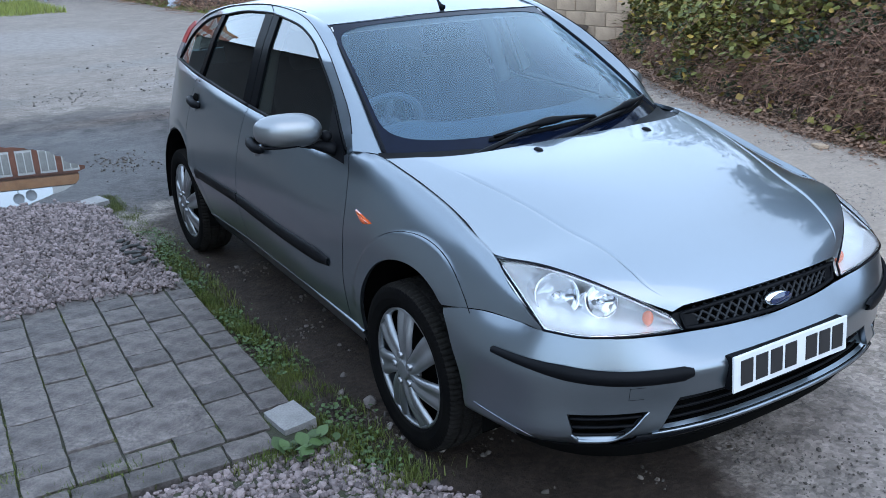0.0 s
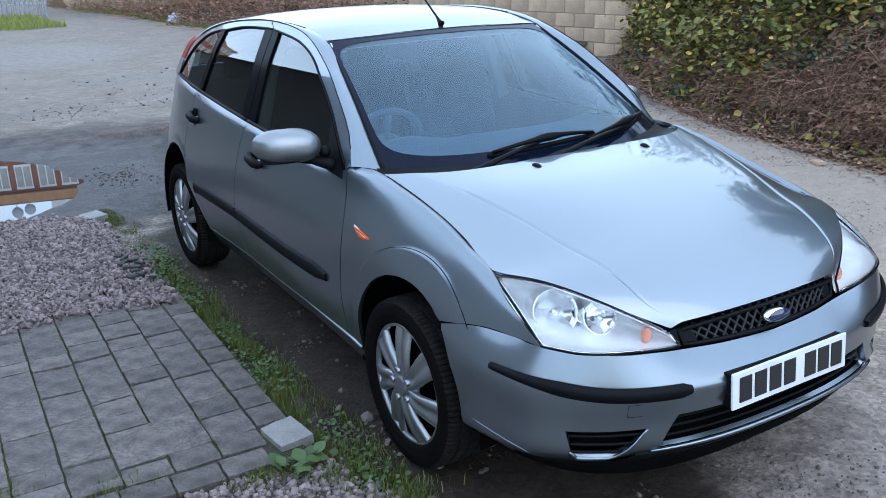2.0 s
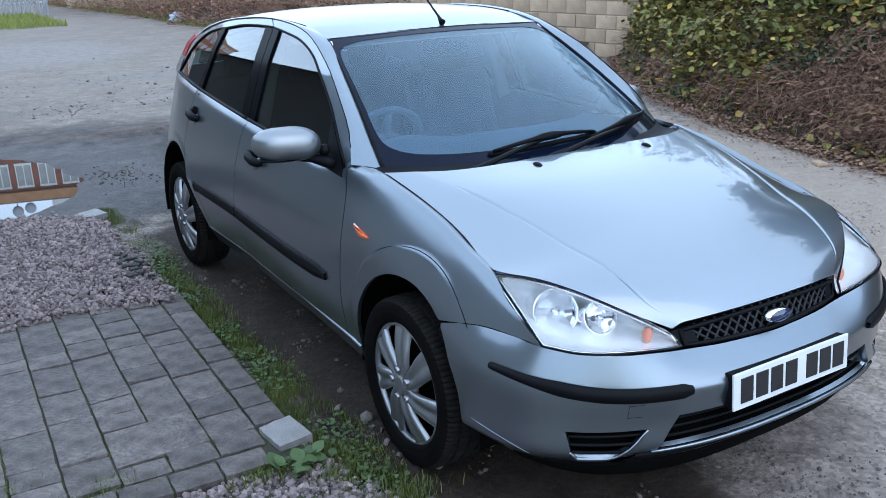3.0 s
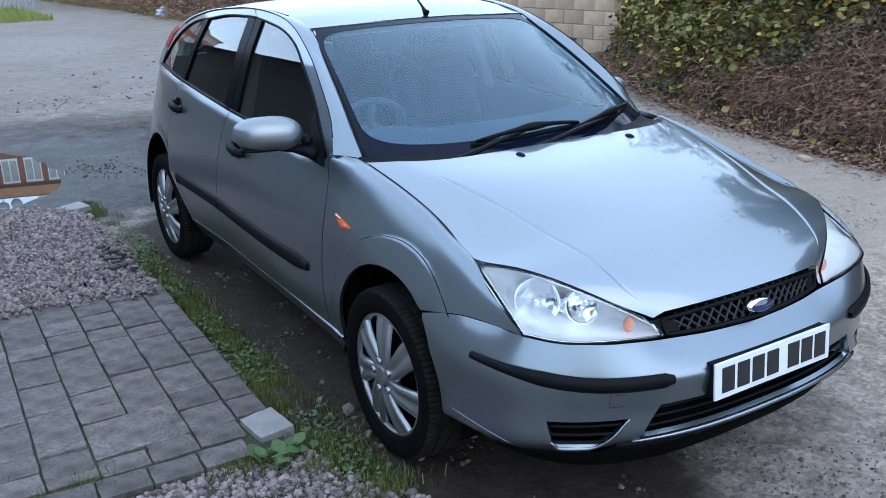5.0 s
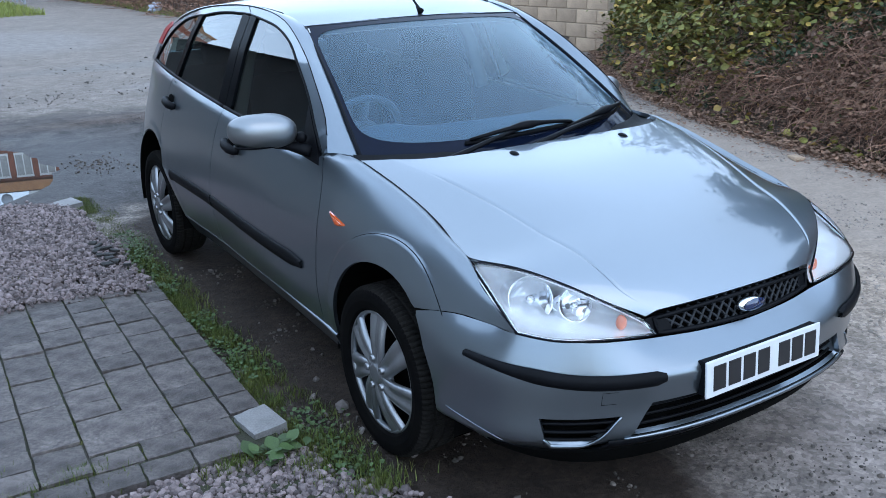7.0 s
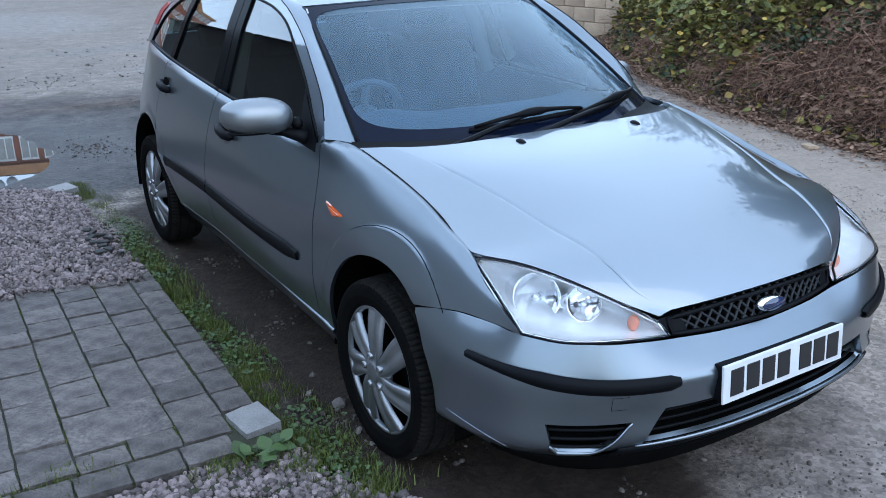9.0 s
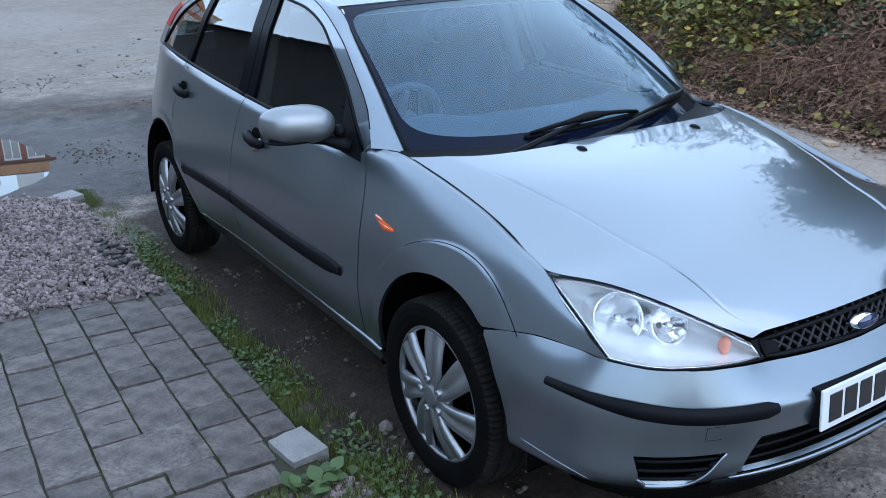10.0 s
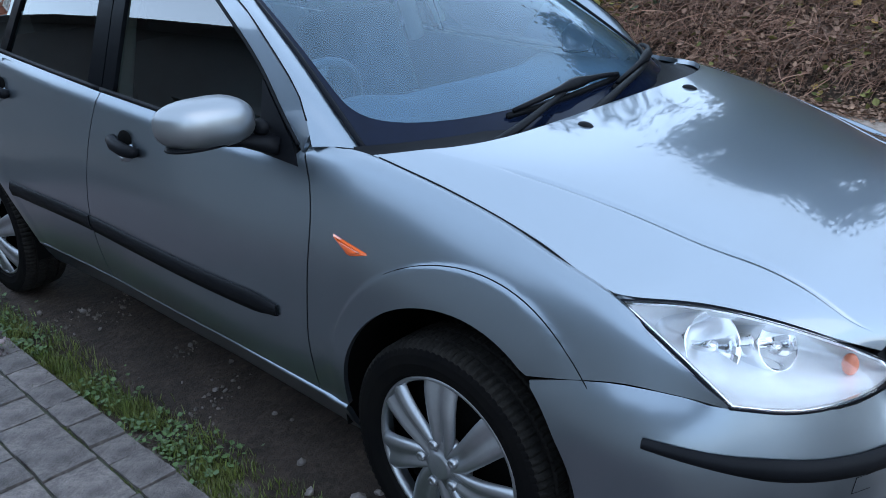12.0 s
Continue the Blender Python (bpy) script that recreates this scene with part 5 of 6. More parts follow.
LEAF_F = [(0, 1, 6), (1, 2, 6), (2, 3, 6), (3, 4, 6), (4, 5, 6), (5, 0, 6)]


# ---- paving ----
PO, PA = Vector((-1.165, 0.405, 0)), math.atan(0.037)
PAV = Matrix.Translation(PO) @ Matrix.Rotation(-PA, 4, 'Z')
bm = bmesh.new()
box(bm, -1.75, -0.19, -0.05, 0.085, 1.80, 0.022, 0.01, 1)
bmesh.ops.transform(bm, matrix=PAV, verts=bm.verts)
paving = tagged(part("paving", bm, JOINT, smooth=False), "weathered grey block paving with mossy joints", "paving", kind="structure")
paver_me = {}


def paver(cx, cy, w, l, dz=0.0, m=None, tilt=1.2):
    key = (round(w, 3), round(l, 3))
    if key not in paver_me:
        # riven top with uneven edges, and plain sides
        bm = bmesh.new()
        nu, nv = 4, 4
        rows = []
        off = Vector((w * 91, l * 57, len(paver_me) * 3.7))
        for a in range(nv + 1):
            row = []
            for b in range(nu + 1):
                p = Vector(((b / nu - 0.5) * w, (a / nv - 0.5) * l, 0))
                rim = a in (0, nv) or b in (0, nu)
                d = noise.noise_vector(p * 24 + off)
                p += Vector((d.x * 0.0042, d.y * 0.0042, d.z * 0.002 - (0.0025 if rim else 0)))
                row.append(bm.verts.new(p))
            rows.append(row)
        for a in range(nv):
            for b in range(nu):
                bm.faces.new((rows[a][b], rows[a][b + 1], rows[a + 1][b + 1], rows[a + 1][b]))
        ring = rows[0] + [r[-1] for r in rows[1:]] + list(reversed(rows[-1][:-1])) + [r[0] for r in reversed(rows[1:-1])]
        low = [bm.verts.new((v.co.x, v.co.y, -0.06)) for v in ring]
        for a in range(len(ring)):
            b = (a + 1) % len(ring)
            bm.faces.new((ring[b], ring[a], low[a], low[b]))
        paver_me[key] = to_mesh("paver", bm)
    o = part("paver", paver_me[key], m or PAVER, paving, smooth=False)
    o.matrix_basis = PAV @ pose(cx, cy, 0.034 + dz + rng.uniform(-0.004, 0.004), rng.uniform(-tilt, tilt), rng.uniform(-tilt, tilt), rng.uniform(-1.0, 1.0))
    return o


# courses: the joints along each, in metres from the front edge
courses = [
    (-0.055, 0.077, 0.258, 0.418, 0.670, 0.86, 1.04, 1.20, 1.38, 1.58, 1.75),
    (-0.060, 0.080, 0.340, 0.568, 0.715, 0.86, 1.105, 1.256, 1.45, 1.60, 1.76),
    (-0.060, 0.055, 0.340, 0.471, 0.618, 0.936, 1.089, 1.277, 1.44, 1.60, 1.78),
    (-0.055, 0.008, 0.175, 0.520, 0.786, 1.070, 1.212, 1.46, 1.65, 1.80),
    (-0.055, 0.080, 0.220, 0.488, 0.770, 1.10, 1.227, 1.48, 1.60, 1.78),
    (-0.055, 0.16, 0.37, 0.62, 0.88, 1.13, 1.32, 1.60, 1.80),
    (-0.055, 0.10, 0.30, 0.52, 0.79, 1.02, 1.26, 1.47, 1.76),
    (-0.055, 0.20, 0.42, 0.66, 0.86, 1.12, 1.36, 1.62, 1.80),
    (-0.055, 0.12, 0.34, 0.60, 0.82, 1.05, 1.30, 1.55, 1.78),
]
gap = 0.009
for k, cuts in enumerate(courses):
    x = -0.115 - 0.1675 * k
    for y0, y1 in zip(cuts, cuts[1:]):
        if k == 1 and 0.07 < y0 < 0.1:
            # one large slab across two courses
            paver(x - 0.084, (0.068 + y1) / 2, 0.335 - gap, y1 - 0.068 - gap)
        elif not (k == 2 and 0.05 < y0 < 0.06):
            paver(x, (y0 + y1) / 2, 0.1675 - gap, y1 - y0 - gap)
edge_cuts = (0.085, 0.238, 0.424, 0.607, 0.735, 0.895, 1.060, 1.235, 1.40, 1.56, 1.72)
for y0, y1 in zip(edge_cuts, edge_cuts[1:]):
    paver(0.031, (y0 + y1) / 2, 0.112, y1 - y0 - gap)
for k in range(9):
    paver(-0.142 - 0.168 * k, -0.135, 0.168 - gap, 0.118)
loose = paver(0.04, -0.02, 0.128, 0.165, 0.032, PALEPAVER)
loose.matrix_basis = PAV @ pose(0.045, -0.035, 0.052, 2, -3, 8)

# ---- gravel ----
def gravel_edge(y):
    return -1.04 + 0.05 * noise.noise((0, y * 2.3, 1)) - 0.03 * step(3.2, 4.2, y)


def far_edge(x):
    return 2.03 - 0.14 * (x + 1.1) + 0.06 * noise.noise((x * 3, 0, 2))


pts = []
while len(pts) < 25000:
    x, y = rng.uniform(-2.7, -0.95), rng.uniform(1.95, 4.45)
    lim = 3.98 - 0.32 * (x + 1.0) + 0.08 * noise.noise((x * 3, 5, 2))
    if x < gravel_edge(y) + rng.normal(0, 0.02) and far_edge(x) + rng.normal(0, 0.04) < y < lim + rng.normal(0, 0.04):
        pts.append((x, y, 0.016 + rng.uniform(0, 0.018) + 0.012 * step(0, 0.3, y - far_edge(x)) - 0.02 * step(-0.1, 0.05, x - gravel_edge(y)) + 0.018 * step(2.25, 2.1, y)))
n = len(pts)
tagged(scatter("gravel", ICO_V, ICO_F, pts, rng.gamma(6, 0.0024, n) + 0.005, rotations(n), GRAVEL, jitter=0.35), "pinkish-grey loose gravel beside the paving", "gravel", kind="stuff")
pts = []
while len(pts) < 10000:
    x, y = rng.uniform(-2.2, -0.78), rng.uniform(-0.75, 0.22)
    if y < 0.20 - 0.03 * (x + 1.2) and x < -1.05 + max(0, -0.02 - y) * 0.55 + rng.normal(0, 0.025):
        pts.append((x, y, 0.004 + rng.uniform(0, 0.016)))
n = len(pts)
tagged(scatter("gravel", ICO_V, ICO_F, pts, rng.gamma(6, 0.0024, n) + 0.005, rotations(n), GRAVEL, jitter=0.35), "pinkish-grey loose gravel in front of the paving", "gravel", kind="stuff")
bm = bmesh.new()
for outline in ([(-2.7, 2.0), (-1.1, 2.0), (-1.06, 2.5), (-1.07, 3.4), (-1.12, 3.95), (-1.7, 4.12), (-2.7, 4.4)], [(-2.2, -0.75), (-0.78, -0.75), (-0.93, -0.3), (-1.08, -0.02), (-1.1, 0.17), (-2.4, 0.21)]):
    a = [bm.verts.new((x, y, 0.014)) for x, y in outline]
    bm.faces.new(a)
tagged(part("gravel_bed", bm, JOINT, smooth=False), "packed grit under the loose gravel", "gravel", kind="structure")
# stones strewn on the lane
pts = [(x, y, ground_z(x, y) + 0.001) for x, y in zip(rng.uniform(-1.0, 4.6, 60000), rng.uniform(-2.2, 8.5, 60000)) if noise.noise((x * 0.9, y * 0.9, 21)) > 0.9 * step(2, 4, y) - 0.2 and (x > 0 or y < -1.2 or noise.noise((x * 4, y * 4, 31)) > 0.22) and (x < 3.1 or noise.noise((x * 3, y * 3, 31)) > 0.2)]
pts += [(x, y, ground_z(x, y) + 0.002) for x, y in zip(rng.normal(-0.60, 0.2, 140), rng.normal(5.25, 0.28, 140))]
pale = [p for p in pts[:-140] if p[0] > 1.0]
pts = [p for p in pts[:-140] if p[0] <= 1.0] + pts[-140:]
tagged(scatter("lane_stones", ICO_V, ICO_F, pale, rng.gamma(2.0, 0.0030, len(pale)) + 0.003, rotations(len(pale)), PALEGRIT, jitter=0.35), "small pale stones trodden into the dry lane", "stones", kind="stuff")
n = len(pts)
tagged(scatter("lane_stones", ICO_V, ICO_F, pts, np.where(np.arange(n) < n - 140, rng.gamma(2.0, 0.0030, n) + 0.003, rng.uniform(0.008, 0.024, n)), rotations(n), STONE, jitter=0.35), "small grey stones trodden into the dirt lane", "stones", kind="stuff")

# dark clods and crumbs lying on the lane
pts = []
while len(pts) < 1100:
    x, y = rng.uniform(-3.2, 3.4), rng.gamma(5, 0.85) + 5.4
    if noise.noise((x * 0.7, y * 0.7, 41)) + rng.normal(0, 0.12) > 0.12 and math.hypot((x + 2.1) / 1.15, (y - 5.6) / 1.45) > 1.02:
        pts.append((x, y, ground_z(x, y)))
n = len(pts)
tagged(scatter("lane_clods", ICO_V, ICO_F, pts, rng.gamma(2.5, 0.005, n) + 0.005, rotations(n, 0.5), DULLSTONE, jitter=0.5), "dark clods and crumbs of earth on the lane", "clods", kind="stuff")
# larger loose stones on the dirt beside the wheel
pts = [(x, y, 0.006) for x, y in zip(rng.normal(-0.82, 0.06, 24), rng.normal(0.25, 0.22, 24))] + [(x, y, 0.005) for x, y in zip(rng.normal(-0.72, 0.10, 16), rng.uniform(0.7, 2.4, 16))]
n = len(pts)
tagged(scatter("loose_stones", ICO_V, ICO_F, pts, rng.gamma(3.0, 0.0045, n) + 0.006, rotations(n), DULLSTONE, jitter=0.45), "loose pale stones on the dark dirt by the tyre", "stones", kind="stuff")

# ---- verge ----
pts, tall = [], []
while len(pts) < 20000:
    y = rng.uniform(-0.25, 4.25)
    c = -0.985 + 0.035 * noise.noise((0, y * 1.7, 4)) + (0.06 * step(2.2, 3.2, y)) - 0.05 * step(3.2, 4.2, y)
    w = 0.075 + 0.03 * noise.noise((3, y * 2.5, 4)) + 0.03 * step(0.6, 0.1, y)
    x = rng.normal(c, w * 0.75)
    if noise.noise((x * 9, y * 6, 8)) + rng.normal(0, 0.22) > 0.02 and abs(x - c) < 0.15:
        pts.append((x, y, 0.0))
        tall.append(rng.uniform(0.012, 0.042) * (1 - 0.45 * step(2.2, 3.0, y)))
for cx, cy, r, c in ((-1.72, 0.33, 0.10, 140), (-1.9, 0.36, 0.08, 160), (-1.40, 2.95, 0.05, 120), (-1.62, 2.55, 0.06, 140), (-1.80, 2.75, 0.05, 90), (-1.04, 0.16, 0.08, 520), (-1.27, 0.17, 0.06, 380), (-1.06, 0.02, 0.06, 240), (-0.93, -0.20, 0.06, 260), (-2.06, 0.55, 0.05, 200), (-1.75, 0.39, 0.06, 220)):
    for _ in range(c):
        pts.append((cx + rng.normal(0, r), cy + rng.normal(0, r * 0.5), 0.012))
        tall.append(rng.uniform(0.02, 0.045))
for _ in range(6000):
    k = rng.integers(0, 8)
    y = rng.uniform(-0.05, 1.65)
    if noise.noise((k * 3.1, y * 3, 6)) + 0.45 * step(0.9, 0.2, y) > 0.24:
        p = PAV @ Vector((-0.031 - 0.1675 * k + rng.normal(0, 0.004), y, 0.020))
        pts.append(tuple(p))
        tall.append(rng.uniform(0.010, 0.021))
BLADE_V = [(-0.05, 0, 0), (0.05, 0, 0), (-0.035, 0.10, 0.55), (0.035, 0.10, 0.55), (0, 0.32, 1.0)]
BLADE_F = [(0, 1, 3, 2), (2, 3, 4)]
n = len(pts)
tagged(scatter("grass", BLADE_V, BLADE_F, pts, tall, rotations(n, 0.5), GRASS), "short ragged grass along the paving edge", "grass", kind="stuff")
pts = []
while len(pts) < 1500:
    y = rng.uniform(-0.15, 3.1)
    if noise.noise((7, y * 2.6, 9)) > -0.12:
        pts.append((-0.97 + rng.normal(0, 0.05) + 0.05 * step(2.2, 3.2, y), y, rng.uniform(0.008, 0.03)))
n = len(pts)
tagged(scatter("clover", LEAF_V, LEAF_F, pts, rng.uniform(0.010, 0.024, n), rotations(n, 0.7), WEED), "low green weeds among the verge grass", "weeds", kind="stuff")
# broad-leaved plant by the loose stone
weed = tagged(new("weed_plant"), "broad-leaved green weed growing at the paving corner", "plant")
weed.location = (-1.165, 0.165, 0.0)
leaf_me = bpy.data.meshes.new("leaf")
LV = [(0, 0, 0), (0.1, 0.25, 0.06), (0.22, 0.45, 0.09), (0.24, 0.62, 0.09), (0.13, 0.85, 0.05), (0, 1.0, 0.0), (-0.13, 0.85, 0.05), (-0.24, 0.62, 0.09), (-0.22, 0.45, 0.09), (-0.1, 0.25, 0.06), (0, 0.3, 0.02), (0, 0.6, 0.05), (0, 0.82, 0.03)]
LF = [(0, 1, 10), (1, 2, 11, 10), (2, 3, 11), (3, 4, 12, 11), (4, 5, 12), (5, 6, 12), (6, 7, 11, 12), (7, 8, 11), (8, 9, 10, 11), (9, 0, 10)]
leaf_me.from_pydata(LV, [], LF)
for k in range(26):
    lf = part("leaf", leaf_me, WEED, weed)
    size = rng.uniform(0.045, 0.085)
    lf.matrix_basis = pose(rng.normal(0, 0.035), rng.normal(0, 0.025), rng.uniform(0.01, 0.05), rng.uniform(5, 40), rng.uniform(-15, 15), k * 137.5) @ Matrix.Diagonal((size * 1.3, size, size, 1))

# flat stone and rubble
def rock(name, x, y, z, sx, sy, sz, rz, material, label, category):
    bm = bmesh.new()
    box(bm, -sx / 2, -sy / 2, 0, sx / 2, sy / 2, sz, min(sx, sy, sz) * 0.25, 2)
    for v in bm.verts:
        v.co += noise.noise_vector(v.co * 30 + Vector((x, y, 0))) * min(sx, sy) * 0.10
    ob = part(name, bm, material, smooth=False)
    ob.matrix_basis = pose(x, y, z, rng.uniform(-4, 4), rng.uniform(-4, 4), rz)
    return tagged(ob, label, category)


rock("flat_stone", -1.08, 3.98, 0.0, 0.19, 0.14, 0.05, 20, PALEPAVER, "flat pale broken slab lying beside the gravel", "stone")
rock("flat_stone", 4.0, 1.95, 0.0, 0.15, 0.08, 0.03, 60, BLOCK, "pale flat stone at the foot of the bank", "stone")
for x, y, c in ((-1.10, 2.78, 5), (-1.13, 2.60, 4), (-1.12, 2.42, 4)):
    for _ in range(c):
        rock("slate_shard", x + rng.normal(0, 0.04), y + rng.normal(0, 0.05), 0.050, rng.uniform(0.03, 0.08), rng.uniform(0.02, 0.05), 0.014, rng.uniform(0, 180), SLATE, "dark shard of slate lying on the gravel", "shard")


# ---- bank with ivy and brambles ----
base_line = spline([(3.55, -4.0), (3.85, -1.2), (4.18, 1.5), (4.66, 3.37), (5.35, 4.95), (6.4, 6.7), (7.6, 8.3), (8.4, 9.2)])


def bank_pt(t, q):
    """t along the foot, q metres up the slope and back."""
    p = base_line(t)
    d = base_line(min(t + 0.01, 1)) - base_line(max(t - 0.01, 0))
    nrm = np.array((d[1], -d[0])) / np.linalg.norm(d)
    out = q * 0.62
    x, y = p[0] + nrm[0] * out, p[1] + nrm[1] * out
    z = 0.85 * max(0, q - 0.15) * step(-0.1, 0.6, q) * step(5.5, 2.0, q * 0.6) + 0.16 * noise.noise((x * 1.2, y * 1.2, q)) * step(0, 0.8, q) + 0.05 * noise.noise((x * 5, y * 5, q)) * step(0, 0.4, q)
    return Vector((x, y, max(z, -0.02) if q > 0.05 else -0.02)), Vector((-nrm[0] * 0.8, -nrm[1] * 0.8, 0.6))


bm = bmesh.new()
V = [[bm.verts.new(bank_pt(t, q)[0]) for q in np.concatenate([np.linspace(0, 3.4, 26), [4.5, 7, 12]])] for t in np.linspace(0, 1, 90)]
for i in range(89):
    for j in range(28):
        bm.faces.new((V[i][j], V[i][j + 1], V[i + 1][j + 1], V[i + 1][j]))
bmesh.ops.recalc_face_normals(bm, faces=bm.faces)
tagged(part("bank", bm, EARTH), "steep earth bank overgrown with ivy and dead bramble", "bank", kind="structure")


def green_share(p):
    edge = 0.24 + 0.42 * max(0, 3.9 - p.y) + 0.22 * noise.noise((p.x, p.y * 1.3, 5))
    return step(edge - 0.25, edge + 0.35, p.z)


green, yellow, litter, stems = [], [], [], []
while len(green) < 34000:
    t, q = rng.uniform(0.30, 1.0), rng.uniform(0.15, 3.3)
    p, nrm = bank_pt(t, q)
    g = green_share(p)
    clump = noise.noise((p.x * 1.9, p.y * 1.9, p.z * 1.9))
    if rng.uniform() < 0.13 + 0.87 * g and clump + rng.normal(0, 0.25) > -0.22:
        depth = abs(rng.normal(0, 0.16 + 0.25 * max(0, clump))) * (0.3 + 0.7 * g)
        pos = p + nrm * depth
        pos = Vector((pos.x, pos.y, max(pos.z, 0.03)))
        (yellow if rng.uniform() < 0.14 + 0.35 * max(0, noise.noise((p.x * 1.1, p.y * 1.1, p.z * 1.1 + 9))) else green).append(pos)
while len(litter) < 42000:
    t, q = rng.uniform(0.25, 1.0), rng.exponential(0.9)
    if q < 3.3:
        p, nrm = bank_pt(t, q - 0.25 if q > 0.3 else q * 0.3)
        litter.append(p + nrm * rng.uniform(0.0, 0.06) + Vector((rng.normal(0, 0.05), rng.normal(0, 0.05), 0.012)))


def leaf_rot(n):
    return rotations(n, 1.15)


tagged(scatter("ivy", LEAF_V, LEAF_F, green, rng.uniform(0.04, 0.095, len(green)), leaf_rot(len(green)), IVY), "dark green ivy and bramble leaves covering the bank", "ivy", kind="stuff")
tagged(scatter("autumn_leaves", LEAF_V, LEAF_F, yellow, rng.uniform(0.045, 0.095, len(yellow)), leaf_rot(len(yellow)), YELLOW), "yellowing autumn leaves among the ivy", "leaves", kind="stuff")
tagged(scatter("leaf_litter", LEAF_V, LEAF_F, litter, rng.uniform(0.016, 0.042, len(litter)), rotations(len(litter), 0.8), LITTER), "brown dead leaves lying on the bank", "leaf litter", kind="stuff")


def stems_mesh(name, count, pick, length, rad, droop=0.5, spread=0.75):
    verts, faces = [], []
    for _ in range(count):
        p, nrm = pick()
        d = (nrm + Vector(rng.normal(0, spread, 3))).normalized()
        L = rng.uniform(*length)
        r = rng.uniform(*rad)
        base = len(verts)
        pos = p.copy()
        for k in range(5):
            s = d.cross(Vector((0.2, 0.3, 1))).normalized()
            u = s.cross(d)
            rr = r * (1 - 0.17 * k)
            for a in (0, 2.094, 4.189):
                verts.append(tuple(pos + (s * math.cos(a) + u * math.sin(a)) * rr))
            pos = pos + d * L / 4
            pos.z = max(pos.z, 0.012)
            d = (d + Vector((rng.normal(0, 0.16), rng.normal(0, 0.16), -droop * 0.5 + rng.normal(0, 0.1)))).normalized()
        for k in range(4):
            for a in range(3):
                i0, i1 = base + k * 3 + a, base + k * 3 + (a + 1) % 3
                faces.append((i0, i1, i1 + 3, i0 + 3))
    me = bpy.data.meshes.new(name)
    me.from_pydata(verts, [], faces)
    return part(name, me, DRY)


def pick_bank():
    while True:
        t, q = rng.uniform(0.22, 1.0), rng.uniform(0.4, 3.2)
        p, nrm = bank_pt(t, q)
        if rng.uniform() < 1.0 - 0.82 * green_share(p):
            return p, nrm


tagged(stems_mesh("dead_bramble", 11000, pick_bank, (0.10, 0.38), (0.002, 0.006), 1.0), "tangle of dry brown bramble stems on the bank", "bramble", kind="stuff")

# longer stems of dead bracken lying down the slope
def pick_slope():
    while True:
        t, q = rng.uniform(0.20, 0.95), rng.uniform(0.35, 3.3)
        p, nrm = bank_pt(t, q)
        if rng.uniform() < 1.0 - 0.9 * green_share(p):
            side = Vector((rng.normal(-0.55, 0.25), rng.normal(-0.1, 0.9), rng.normal(-0.35, 0.3)))
            return p + nrm * rng.uniform(0.0, 0.14), side


tagged(stems_mesh("dead_bracken", 6500, pick_slope, (0.10, 0.42), (0.0018, 0.0048), 0.18, 0.85), "long dry reddish-brown bracken stalks lying down the bank", "bracken", kind="stuff")
def pick_ivy():
    while True:
        t, q = rng.uniform(0.32, 0.95), rng.uniform(1.0, 3.2)
        p, nrm = bank_pt(t, q)
        if rng.uniform() < green_share(p):
            return p + nrm * rng.uniform(0.15, 0.32), Vector((rng.normal(-0.3, 0.3), rng.normal(0, 0.7), rng.normal(-0.5, 0.4)))


tagged(stems_mesh("trailing_stems", 90, pick_ivy, (0.4, 1.3), (0.003, 0.006), 0.35, 0.3), "bare brown stems trailing out of the ivy", "stems", kind="stuff")
dark = []
while len(dark) < 5200:
    t, q = rng.uniform(0.30, 0.9), rng.uniform(0.2, 2.6)
    p, nrm = bank_pt(t, q)
    g = green_share(p)
    if 0.01 < g and rng.uniform() < 1.1 - g and noise.noise((p.x * 2.4, p.y * 2.4, p.z * 2.4 + 3)) > 0.02:
        dark.append(p + nrm * abs(rng.normal(0.03, 0.07)) + Vector((0, 0, 0.02)))
tagged(scatter("bramble_leaves", LEAF_V, LEAF_F, dark, rng.uniform(0.035, 0.075, len(dark)), rotations(len(dark), 1.2), DARKLEAF, jitter=0.2), "dark bluish-green bramble leaves low on the bank", "leaves", kind="stuff")
curled = []
while len(curled) < 15000:
    p, side = pick_slope()
    curled.append(p + Vector((0, 0, rng.uniform(0.0, 0.05))))
tagged(scatter("withered_leaves", LEAF_V, LEAF_F, curled, rng.uniform(0.015, 0.055, len(curled)), rotations(len(curled), 1.3), LITTER, jitter=0.4), "withered brown leaves caught among the bracken", "leaves", kind="stuff")
foot = []
while len(foot) < 6000:
    t = rng.uniform(0.2, 0.9)
    p, nrm = bank_pt(t, 0.0)
    o = rng.exponential(0.14)
    if o < 0.6:
        foot.append(p + Vector((nrm.x * o, nrm.y * o, 0.03 + rng.uniform(0, 0.01))))
tagged(scatter("twig_litter", LEAF_V, LEAF_F, foot, rng.uniform(0.010, 0.032, len(foot)), rotations(len(foot), 0.5), LITTER, jitter=0.5), "dead leaves and bits of twig at the foot of the bank", "leaf litter", kind="stuff")

# ---- trees on top of the bank ----
CROWN = mat("tree_leaf", (0.045, 0.065, 0.02), rough=0.55, noise_scale=1.5, tint=(0.09, 0.08, 0.025), rand=0.4)


